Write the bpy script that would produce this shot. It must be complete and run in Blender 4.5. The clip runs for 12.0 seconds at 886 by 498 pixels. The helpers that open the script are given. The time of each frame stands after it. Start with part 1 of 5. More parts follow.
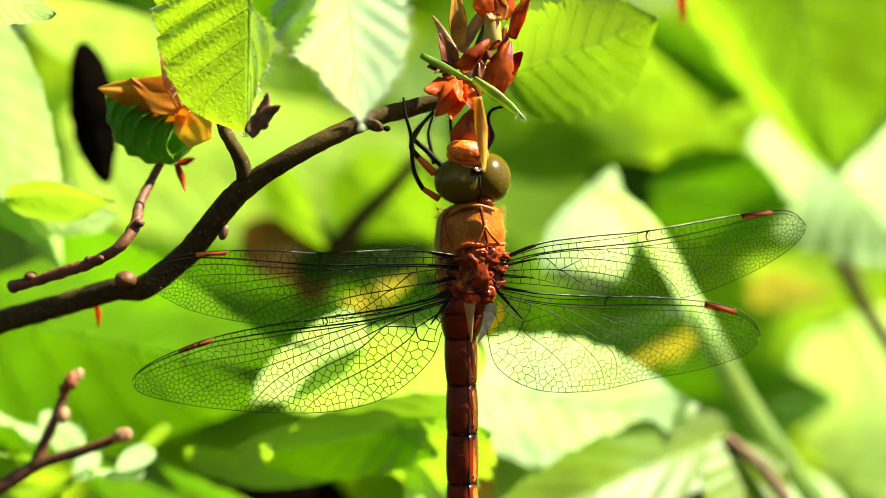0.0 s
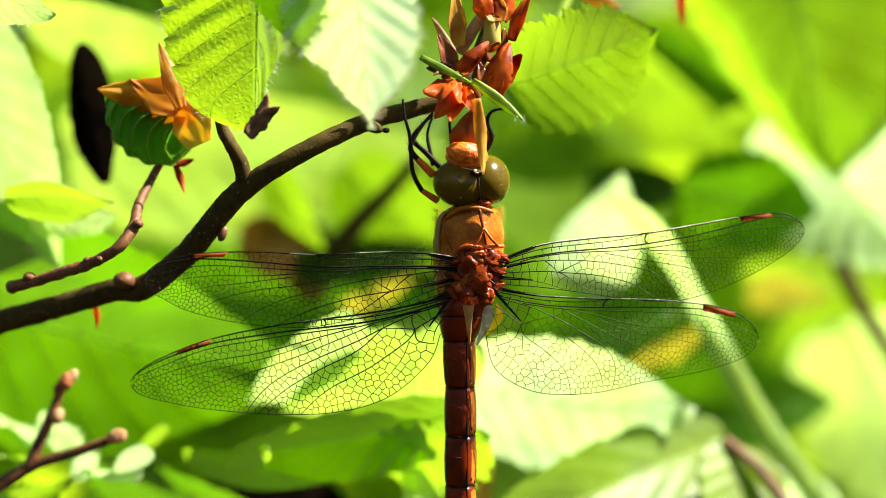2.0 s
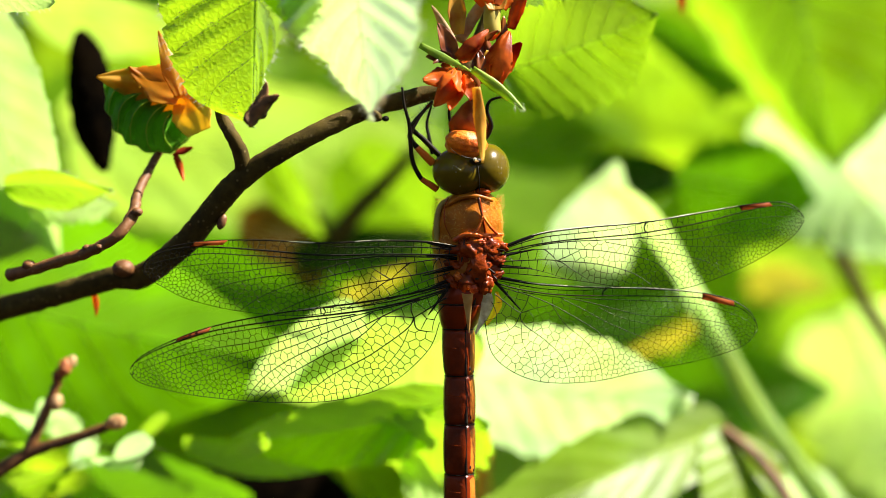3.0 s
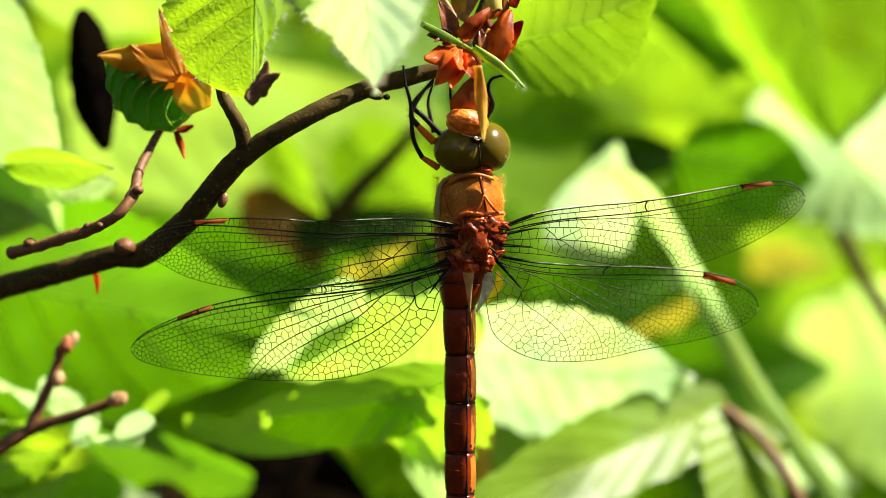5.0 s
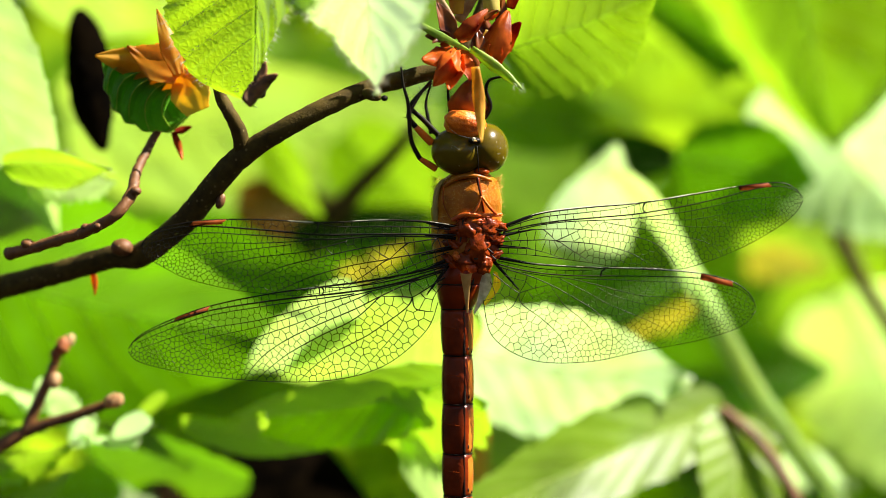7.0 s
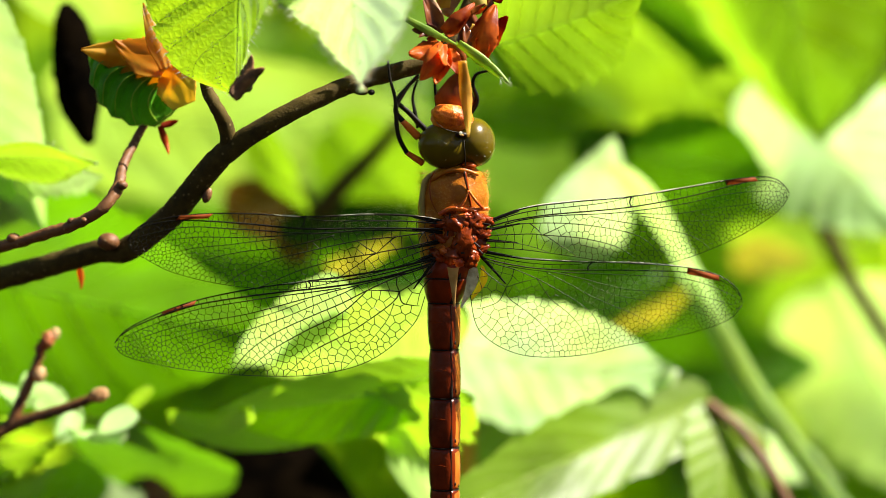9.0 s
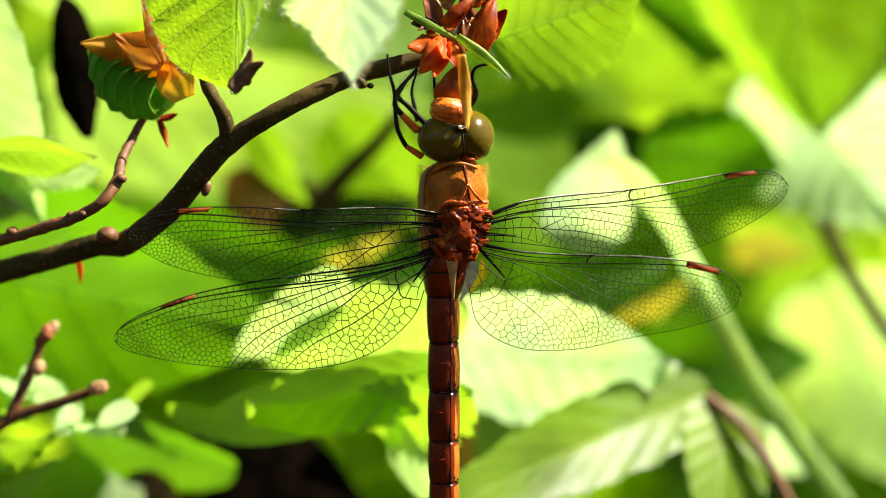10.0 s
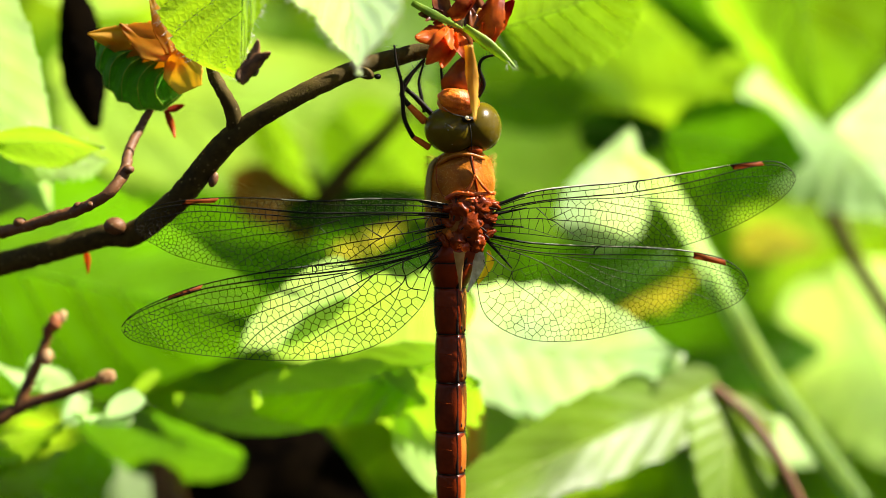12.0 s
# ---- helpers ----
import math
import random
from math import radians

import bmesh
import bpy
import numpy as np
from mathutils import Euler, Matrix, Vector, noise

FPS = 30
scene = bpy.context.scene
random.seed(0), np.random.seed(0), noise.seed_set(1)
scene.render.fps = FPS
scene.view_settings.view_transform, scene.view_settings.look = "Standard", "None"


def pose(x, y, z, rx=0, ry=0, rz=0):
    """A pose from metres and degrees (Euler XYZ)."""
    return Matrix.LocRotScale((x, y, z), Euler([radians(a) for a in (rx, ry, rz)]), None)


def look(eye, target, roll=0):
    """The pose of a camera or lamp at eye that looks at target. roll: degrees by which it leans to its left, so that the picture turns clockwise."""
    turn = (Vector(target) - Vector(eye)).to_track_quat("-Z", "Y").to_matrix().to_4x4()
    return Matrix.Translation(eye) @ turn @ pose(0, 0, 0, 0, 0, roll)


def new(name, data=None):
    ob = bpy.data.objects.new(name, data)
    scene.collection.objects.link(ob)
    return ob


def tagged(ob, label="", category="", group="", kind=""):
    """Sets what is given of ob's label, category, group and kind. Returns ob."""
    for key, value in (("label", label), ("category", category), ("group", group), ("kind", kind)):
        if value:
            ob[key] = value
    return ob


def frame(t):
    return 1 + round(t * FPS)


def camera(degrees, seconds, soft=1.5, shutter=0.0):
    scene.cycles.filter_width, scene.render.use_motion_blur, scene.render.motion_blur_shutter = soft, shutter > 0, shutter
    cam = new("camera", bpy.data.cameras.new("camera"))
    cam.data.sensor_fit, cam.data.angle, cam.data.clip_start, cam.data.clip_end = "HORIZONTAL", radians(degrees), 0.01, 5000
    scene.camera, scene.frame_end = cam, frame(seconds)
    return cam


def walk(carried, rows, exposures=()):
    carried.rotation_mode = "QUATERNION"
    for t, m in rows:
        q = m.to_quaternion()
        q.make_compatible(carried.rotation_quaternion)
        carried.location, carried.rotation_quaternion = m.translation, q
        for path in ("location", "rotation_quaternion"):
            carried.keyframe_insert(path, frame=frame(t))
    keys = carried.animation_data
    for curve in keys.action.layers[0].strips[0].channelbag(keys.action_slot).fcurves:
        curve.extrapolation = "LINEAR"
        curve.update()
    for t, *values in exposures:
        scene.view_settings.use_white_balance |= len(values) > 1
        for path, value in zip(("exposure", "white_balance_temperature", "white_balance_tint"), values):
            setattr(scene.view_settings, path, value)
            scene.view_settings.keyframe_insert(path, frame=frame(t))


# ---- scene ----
# ---------------------------------------------------------------- camera
D = 0.1418            # distance from lens to the dragonfly's wings
cam = camera(30.0, 12.0, 0.75)
cam.data.dof.use_dof = True
cam.data.dof.focus_distance = D
cam.data.dof.aperture_fstop = 13.5
PATH = (
    (0.0, 0.0, 0.0, 0.0), (0.5, -0.047, 0.037, -0.08), (1.0, -0.064, 0.03, -0.12), (1.5, -0.072, 0.045, -0.14),
    (2.0, -0.042, 0.065, -0.16), (2.5, -0.060, -0.077, -0.18), (3.0, -0.066, -0.337, -0.25), (5.0, -0.030, -1.077, -0.32),
    (5.5, -0.040, -1.040, -0.34), (6.0, -0.066, -1.078, -0.32), (6.5, -0.048, -1.093, -0.36), (7.0, -0.111, -1.036, -0.38),
    (7.5, -0.250, -1.014, -0.36), (9.5, -0.596, -1.349, -0.38), (10.0, -0.593, -1.460, -0.37), (10.5, -0.576, -1.610, -0.36),
    (11.0, -0.528, -1.759, -0.40), (11.5, -0.515, -1.779, -0.38), (12.0, -0.347, -1.777, -0.40))
walk(cam, [(t, pose(0, -D, 0, 90 + pitch, lean, yaw)) for t, yaw, pitch, lean in PATH],
     exposures=((0.0, 1.76, 6800, 10), (3.2, 1.74, 6800, 10), (5.0, 1.66, 6750, 10), (12.0, 1.62, 6750, 10)))

# ---------------------------------------------------------------- light
TO_SUN = Vector((0.66, -0.06, 0.74)).normalized()
world = bpy.data.worlds.new("sky")
scene.world = world
world.use_nodes = True
sky = world.node_tree.nodes.new("ShaderNodeTexSky")
sky.sky_type = "NISHITA"
sky.sun_disc = False
sky.sun_elevation = math.asin(TO_SUN.z)
sky.sun_rotation = math.atan2(TO_SUN.x, TO_SUN.y)
back = world.node_tree.nodes["Background"]
back.inputs["Strength"].default_value = 0.030
world.node_tree.links.new(sky.outputs[0], back.inputs["Color"])
sun = new("sun", bpy.data.lights.new("sun", "SUN"))
sun.data.energy = 5.0
sun.data.angle = radians(0.5)
sun.data.color = (1.0, 0.95, 0.86)
sun.matrix_world = look((TO_SUN * 2)[:], (0, 0, 0))

# ---------------------------------------------------------------- materials
MM = 0.001


def nodes_of(name):
    mat = bpy.data.materials.new(name)
    mat.use_nodes = True
    tree = mat.node_tree
    tree.nodes.clear()
    out = tree.nodes.new("ShaderNodeOutputMaterial")
    return mat, tree, out


def node(tree, kind, **values):
    n = tree.nodes.new(kind)
    for key, value in values.items():
        n.inputs[key.replace("_", " ")].default_value = value
    return n


def ramp(tree, source, stops):
    n = tree.nodes.new("ShaderNodeValToRGB")
    e = n.color_ramp.elements
    while len(e) < len(stops):
        e.new(0.5)
    for i, (pos, col) in enumerate(stops):
        e[i].position, e[i].color = pos, (*col, 1)
    tree.links.new(source, n.inputs[0])
    return n.outputs[0]


def maths(tree, op, a, b=None):
    n = tree.nodes.new("ShaderNodeMath")
    n.operation = op
    for i, v in enumerate((a, b)):
        if v is None:
            continue
        if isinstance(v, (int, float)):
            n.inputs[i].default_value = v
        else:
            tree.links.new(v, n.inputs[i])
    return n.outputs[0]


def blend(tree, fac, a, b, kind="MIX"):
    n = tree.nodes.new("ShaderNodeMix")
    n.data_type, n.blend_type = "RGBA", kind
    for sock, v in ((n.inputs[0], fac), (n.inputs[6], a), (n.inputs[7], b)):
        if isinstance(v, (int, float)):
            sock.default_value = v
        elif isinstance(v, tuple):
            sock.default_value = (*v, 1)
        else:
            tree.links.new(v, sock)
    return n.outputs[2]


def bump(tree, height, distance, strength=0.6):
    n = node(tree, "ShaderNodeBump", Strength=strength, Distance=distance)
    tree.links.new(height, n.inputs["Height"])
    return n.outputs[0]


def noise_tex(tree, scale, detail=4.0, coords=None):
    n = node(tree, "ShaderNodeTexNoise", Scale=scale, Detail=detail)
    if coords is None:
        coords = tree.nodes.new("ShaderNodeTexCoord").outputs["Object"]
    tree.links.new(coords, n.inputs["Vector"])
    return n.outputs["Fac"]


def leaf_material(name, reflect, through_col, ribs=9, translucent=0.6, gloss=0.3, ior=1.4, rough=0.5):
    """Thin living leaf: light is scattered back and let through; ribs pale, blade mottled, with sun dapples put into
    its tone, fine wrinkles between veinlets.
    """
    mat, tree, out = nodes_of(name)
    link = tree.links.new
    uv = tree.nodes.new("ShaderNodeUVMap")
    sep = tree.nodes.new("ShaderNodeSeparateXYZ")
    link(uv.outputs[0], sep.inputs[0])
    u, v = sep.outputs[0], maths(tree, "ABSOLUTE", maths(tree, "SUBTRACT", maths(tree, "MULTIPLY", sep.outputs[1], 2.0), 1.0))
    phase = maths(tree, "FRACT", maths(tree, "MULTIPLY", maths(tree, "SUBTRACT", u, maths(tree, "MULTIPLY", v, 0.2)), ribs))
    near = maths(tree, "ABSOLUTE", maths(tree, "SUBTRACT", phase, 0.5))
    rib = maths(tree, "MAXIMUM", maths(tree, "SMOOTH_MIN", maths(tree, "MULTIPLY", maths(tree, "SUBTRACT", near, 0.42), 12.0), 1.0),
                maths(tree, "SUBTRACT", 1.0, maths(tree, "MULTIPLY", v, 16.0)))
    rib = maths(tree, "MAXIMUM", rib, 0.0)
    net = node(tree, "ShaderNodeTexVoronoi", Scale=1900.0)
    net.feature = "DISTANCE_TO_EDGE"
    coords = tree.nodes.new("ShaderNodeTexCoord")
    link(coords.outputs["Object"], net.inputs["Vector"])
    broad, dapple = noise_tex(tree, 48.0, 2.0), noise_tex(tree, 170.0, 5.0)
    fine = noise_tex(tree, 1500.0, 3.0)
    info = tree.nodes.new("ShaderNodeObjectInfo")
    # strong broad tone: natural mottling plus dappled light painted into the blade
    tone = maths(tree, "ADD", maths(tree, "MULTIPLY", broad, 1.5), maths(tree, "MULTIPLY", dapple, 0.9))
    light = maths(tree, "ADD", maths(tree, "ADD", tone, maths(tree, "MULTIPLY", info.outputs["Random"], 0.2)), -0.34)
    light = maths(tree, "MAXIMUM", light, 0.45)
    aged = ramp(tree, noise_tex(tree, 75.0, 3.0), [(0.46, (0, 0, 0)), (0.66, (1, 1, 1))])
    cells = maths(tree, "MINIMUM", maths(tree, "ADD", maths(tree, "MULTIPLY", net.outputs[0], 2.0), 0.86), 1.0)
    gain = maths(tree, "MULTIPLY", light, cells)
    def tint(col, pale):
        g = tree.nodes.new("ShaderNodeCombineXYZ")
        for i in range(3):
            link(gain, g.inputs[i])
        return blend(tree, maths(tree, "MULTIPLY", rib, 0.3), blend(tree, 1.0, blend(tree, aged, col, (min(1, col[0] * 1.10), col[1] * 1.02, col[2] * 0.7)), g.outputs[0], "MULTIPLY"), pale)
    pale_r = tuple(min(1, c * 1.5 + 0.05) for c in reflect)
    pale_t = tuple(min(1, c * 1.25 + 0.03) for c in through_col)
    relief = bump(tree, maths(tree, "ADD", maths(tree, "MULTIPLY", net.outputs[0], 1.0), maths(tree, "MULTIPLY", fine, 0.8)), 0.00010, 0.45)
    dif, tra = tree.nodes.new("ShaderNodeBsdfDiffuse"), tree.nodes.new("ShaderNodeBsdfTranslucent")
    glo = node(tree, "ShaderNodeBsdfGlossy", Roughness=rough)
    link(tint(reflect, pale_r), dif.inputs[0])
    link(tint(through_col, pale_t), tra.inputs[0])
    for n in (dif, tra, glo):
        link(relief, n.inputs["Normal"])
    mix = node(tree, "ShaderNodeMixShader", Fac=translucent)
    link(dif.outputs[0], mix.inputs[1]), link(tra.outputs[0], mix.inputs[2])
    fres = node(tree, "ShaderNodeFresnel", IOR=ior)
    top = tree.nodes.new("ShaderNodeMixShader")
    link(maths(tree, "MULTIPLY", fres.outputs[0], gloss), top.inputs[0])
    link(mix.outputs[0], top.inputs[1]), link(glo.outputs[0], top.inputs[2])
    link(top.outputs[0], out.inputs[0])
    return mat


def skin_material(name, dark, light, scale, rough=0.4, relief=0.00003, spots=None, coat=0.0, thin=0.0, shine=0.5, spread=(0.45, 0.62)):
    """Opaque skin, bark or horn in two tones, with grain and a second, larger mottling; thin lets some light through."""
    mat, tree, out = nodes_of(name)
    link = tree.links.new
    a, b = noise_tex(tree, scale, 6.0), noise_tex(tree, scale * 0.22, 3.0)
    f = maths(tree, "ADD", maths(tree, "MULTIPLY", a, 0.6), maths(tree, "MULTIPLY", b, 0.5))
    col = ramp(tree, f, [(spread[0], dark), (spread[1], light)])
    if spots:
        v = node(tree, "ShaderNodeTexVoronoi", Scale=scale * 1.3)
        link(tree.nodes.new("ShaderNodeTexCoord").outputs["Object"], v.inputs["Vector"])
        col = blend(tree, ramp(tree, v.outputs["Distance"], [(0.1, (1, 1, 1)), (0.22, (0, 0, 0))]), col, spots)
    p = node(tree, "ShaderNodeBsdfPrincipled", Roughness=rough, Coat_Weight=coat, Coat_Roughness=0.15, Specular_IOR_Level=shine)
    link(col, p.inputs["Base Color"])
    link(bump(tree, maths(tree, "ADD", f, maths(tree, "MULTIPLY", noise_tex(tree, scale * 5, 3.0), 0.35)), relief), p.inputs["Normal"])
    if thin:
        t = tree.nodes.new("ShaderNodeBsdfTranslucent")
        link(col, t.inputs[0])
        mix = node(tree, "ShaderNodeMixShader", Fac=thin)
        link(p.outputs[0], mix.inputs[1]), link(t.outputs[0], mix.inputs[2])
        link(mix.outputs[0], out.inputs[0])
    else:
        link(p.outputs[0], out.inputs[0])
    return mat


def membrane_material(name, sheen=0.0015):
    """Clear wing film: nearly all light passes, a faint film of scatter and a wet gloss remain."""
    mat, tree, out = nodes_of(name)
    link = tree.links.new
    clear = tree.nodes.new("ShaderNodeBsdfTransparent")
    clear.inputs[0].default_value = (0.97, 0.97, 0.94, 1)
    dust = tree.nodes.new("ShaderNodeBsdfTranslucent")
    dust.inputs[0].default_value = (0.9, 0.92, 0.8, 1)
    glo = node(tree, "ShaderNodeBsdfGlossy", Roughness=0.25)
    a = tree.nodes.new("ShaderNodeMixShader")
    link(maths(tree, "MULTIPLY", noise_tex(tree, 200.0), sheen * 2), a.inputs[0])
    link(clear.outputs[0], a.inputs[1]), link(dust.outputs[0], a.inputs[2])
    fres = node(tree, "ShaderNodeFresnel", IOR=1.09)
    b = tree.nodes.new("ShaderNodeMixShader")
    link(fres.outputs[0], b.inputs[0]), link(a.outputs[0], b.inputs[1]), link(glo.outputs[0], b.inputs[2])
    link(b.outputs[0], out.inputs[0])
    return mat


LEAF_FRESH = leaf_material("fresh leaf", (0.16, 0.31, 0.02), (0.385, 0.66, 0.02))
# the next two are lit copies: sun glare is put into their colour
LEAF_PALE = leaf_material("leaf paled as by sun", (0.37, 0.48, 0.13), (0.55, 0.84, 0.22))
LEAF_WHITE = leaf_material("leaf whitened as by sun", (0.42, 0.52, 0.24), (0.60, 0.88, 0.40))
LEAF_MID = leaf_material("bright green leaf", (0.12, 0.24, 0.01), (0.29, 0.54, 0.012))
LEAF_LIGHT = leaf_material("light green leaf", (0.24, 0.39, 0.05), (0.46, 0.74, 0.09))
LEAF_SHEEN = leaf_material("glossy ribbed leaf", (0.17, 0.28, 0.025), (0.34, 0.54, 0.03), translucent=0.5, gloss=0.025, ior=1.6, rough=0.42)
# shaded copy of the leaf, its shade put into the colour
LEAF_DIM = leaf_material("green leaf dimmed for shade", (0.05, 0.15, 0.005), (0.15, 0.40, 0.004))
LEAF_BUD = leaf_material("folded young leaf", (0.11, 0.36, 0.02), (0.16, 0.50, 0.025), translucent=0.4, gloss=0.3)
GRASS = leaf_material("grass blade", (0.28, 0.42, 0.12), (0.54, 0.80, 0.26), ribs=2)
LEAF_FLAT = skin_material("stipule", (0.20, 0.36, 0.03), (0.42, 0.62, 0.06), 500, 0.45, thin=0.5)
RIB = skin_material("leaf rib", (0.88, 0.95, 0.45), (0.95, 1.0, 0.6), 900, 0.5, thin=0.92)
BARK = skin_material("twig bark", (0.020, 0.013, 0.002), (0.092, 0.062, 0.010), 1100, 0.8, 0.00025, (0.15, 0.11, 0.04), shine=0.2, spread=(0.30, 0.74))
BARK_RED = skin_material("young bark", (0.05, 0.018, 0.004), (0.22, 0.085, 0.02), 1100, 0.6, 0.0002, (0.28, 0.17, 0.07), spread=(0.34, 0.70))
SCALE_RED = skin_material("red bud scale", (0.30, 0.022, 0.003), (0.85, 0.21, 0.02), 420, 0.42, 0.0002, thin=0.6, shine=0.35)
SCALE_TAN = skin_material("tan bud scale", (0.50, 0.20, 0.01), (0.95, 0.66, 0.11), 260, 0.45, 0.0002, thin=0.65)
SCALE_AMBER = skin_material("amber bud scale", (0.70, 0.32, 0.015), (0.97, 0.70, 0.12), 200, 0.4, 0.0002, thin=0.75)
PETIOLE = skin_material("petiole", (0.32, 0.26, 0.03), (0.52, 0.42, 0.08), 500, 0.5, 0.0001, thin=0.3)
BUD_TAN = skin_material("pale bud", (0.34, 0.17, 0.06), (0.62, 0.40, 0.20), 900, 0.6, 0.0002, thin=0.35)
BUD_RED = skin_material("red bud", (0.16, 0.04, 0.012), (0.46, 0.15, 0.05), 900, 0.55, 0.0002, thin=0.3)
DRY = skin_material("dry brown scale", (0.05, 0.022, 0.008), (0.24, 0.11, 0.035), 900, 0.7, 0.0001)
HAIR_GOLD = skin_material("golden hair", (0.55, 0.30, 0.05), (0.75, 0.48, 0.12), 900, 0.5, thin=0.5)
HAIR = skin_material("pale hair", (0.7, 0.7, 0.55), (0.9, 0.9, 0.8), 900, 0.5, thin=0.5)
EYE = skin_material("compound eye", (0.014, 0.009, 0.001), (0.115, 0.080, 0.003), 160, 0.22, 0.00001, shine=0.28, spread=(0.34, 0.70))
FACE = skin_material("orange face", (0.42, 0.045, 0.003), (0.82, 0.19, 0.013), 1100, 0.32, 0.0005)
CHITIN = skin_material("brown thorax", (0.085, 0.018, 0.001), (0.52, 0.165, 0.010), 700, 0.30, 0.0003, shine=0.22, spread=(0.34, 0.70))
CHITIN_PALE = skin_material("pale flank stripe", (0.13, 0.08, 0.012), (0.34, 0.24, 0.06), 700, 0.5, 0.00005)
CREAM = skin_material("cream mark", (0.45, 0.21, 0.04), (0.64, 0.38, 0.12), 700, 0.5, 0.00005)
CHITIN_RED = skin_material("red abdomen", (0.020, 0.003, 0.0006), (0.24, 0.026, 0.002), 420, 0.28, 0.0002, shine=0.22, spread=(0.34, 0.70))
SCALE_BROWN = skin_material("brown bud scale", (0.10, 0.016, 0.003), (0.36, 0.10, 0.014), 500, 0.35, 0.0001, thin=0.35)
# orange of the flank, with the sunlit side put into the colour
CHITIN_LIT = skin_material("orange of the sunlit abdomen side", (0.10, 0.016, 0.002), (0.66, 0.22, 0.026), 420, 0.35, 0.0002, shine=0.22, spread=(0.34, 0.70))
AMBER_FILM = skin_material("amber film", (0.75, 0.50, 0.02), (0.90, 0.66, 0.04), 500, 0.35, thin=0.9)
CHITIN_WINE = skin_material("wing root plates", (0.035, 0.003, 0.0006), (0.36, 0.052, 0.004), 1100, 0.24, 0.00025, shine=0.22, spread=(0.34, 0.70))
VEIN_BROWN = skin_material("brown vein", (0.005, 0.004, 0.001), (0.022, 0.014, 0.004), 900, 0.45, 0.00003, thin=0.1, shine=0.2)
BLACK = skin_material("black chitin", (0.004, 0.003, 0.002), (0.014, 0.010, 0.007), 900, 0.45, 0.00003, shine=0.18)
# near-black colour that stands in for unlit gaps between leaves
GAP_DARK = skin_material("near-black gap filler", (0.0006, 0.0004, 0.0002), (0.003, 0.0018, 0.0007), 500, 0.95, 0.0004, shine=0.01)
FEMUR = skin_material("red femur", (0.55, 0.06, 0.008), (0.85, 0.20, 0.02), 900, 0.35, 0.00003)
STIGMA = skin_material("wing mark", (0.15, 0.030, 0.006), (0.30, 0.065, 0.012), 900, 0.6, thin=0.4, shine=0.1)
# whitish colour for painted glints on the front veins and for the root membrane
GLINT = skin_material("painted vein glint and pale membrane", (0.45, 0.40, 0.26), (0.80, 0.76, 0.60), 1500, 0.3, thin=0.2)
FILM = membrane_material("wing film")
SOIL = skin_material("soil", (0.004, 0.0025, 0.001), (0.018, 0.011, 0.004), 60, 0.95, 0.002, shine=0.1)
# darkest leaf copy: deep shade is painted in as near-black green
LEAF_SHADE = leaf_material("leaf darkened for deep shade", (0.015, 0.045, 0.003), (0.02, 0.07, 0.002), gloss=0.05)
FAR_LEAF = leaf_material("far leaves", (0.14, 0.27, 0.012), (0.36, 0.58, 0.015))
DRY_LEAF = leaf_material("dry leaf", (0.10, 0.045, 0.008), (0.24, 0.10, 0.012))
YELLOWED = leaf_material("yellowed leaf", (0.26, 0.24, 0.03), (0.44, 0.40, 0.03))

# ---------------------------------------------------------------- builders (millimetres)


def link_mesh(name, bm, mat, parent=None, label="", smooth=True):
    me = bpy.data.meshes.new(name)
    bmesh.ops.scale(bm, vec=(MM, MM, MM), verts=bm.verts)
    bm.to_mesh(me)
    bm.free()
    me.materials.append(mat)
    if smooth:
        me.polygons.foreach_set("use_smooth", [True] * len(me.polygons))
    ob = new(name, me)
    if parent:
        ob.parent = parent
    return tagged(ob, label)


def part(name, bm, mat, parent, label=""):
    return link_mesh(name, bm, mat, parent, label)


def thing(name, place, label, category, group=""):
    """An Empty at a thing's base (millimetres)."""
    ob = new(name)
    ob.empty_display_size = 0.002
    ob.location = Vector(place) * MM
    return tagged(ob, label, category, group)


def curve_points(pts, n):
    """n points on a smooth line through pts."""
    P = [Vector(p) for p in pts]
    if len(P) == 2:
        return [P[0].lerp(P[1], i / (n - 1)) for i in range(n)]
    res = []
    for i in range(n):
        f = i / (n - 1) * (len(P) - 1)
        k = min(int(f), len(P) - 2)
        t = f - k
        a, b = P[max(k - 1, 0)], P[k]
        c, d = P[k + 1], P[min(k + 2, len(P) - 1)]
        res.append(0.5 * (2 * b + (c - a) * t + (2 * a - 5 * b + 4 * c - d) * t * t + (3 * b - a - 3 * c + d) * t ** 3))
    return res


def value_at(values, f):
    f = min(max(f, 0), 1) * (len(values) - 1)
    k = min(int(f), len(values) - 2)
    return values[k] + (values[k + 1] - values[k]) * (f - k)


def value_smooth(values, f):
    """A value on the smooth line through values, f running from 0 to 1."""
    f = min(max(f, 0), 1) * (len(values) - 1)
    k = min(int(f), len(values) - 2)
    t = f - k
    a, b, c, d = values[max(k - 1, 0)], values[k], values[k + 1], values[min(k + 2, len(values) - 1)]
    return max(0.0, 0.5 * (2 * b + (c - a) * t + (2 * a - 5 * b + 4 * c - d) * t * t + (3 * b - a - 3 * c + d) * t ** 3))


def tube(bm, pts, radii, n=16, sides=8, rough=0.0, seed=0):
    """A capped tube along a smooth line, with its radius running through radii."""
    line = curve_points(pts, n)
    rnd = random.Random(seed)
    side = None
    rings = []
    for i, p in enumerate(line):
        way = (line[min(i + 1, n - 1)] - line[max(i - 1, 0)]).normalized()
        if side is None:
            side = way.cross(Vector((0.3, 1, 0.2))).normalized()
        side = (side - way * side.dot(way)).normalized()
        other = way.cross(side)
        r = value_at(radii, i / (n - 1))
        ring = []
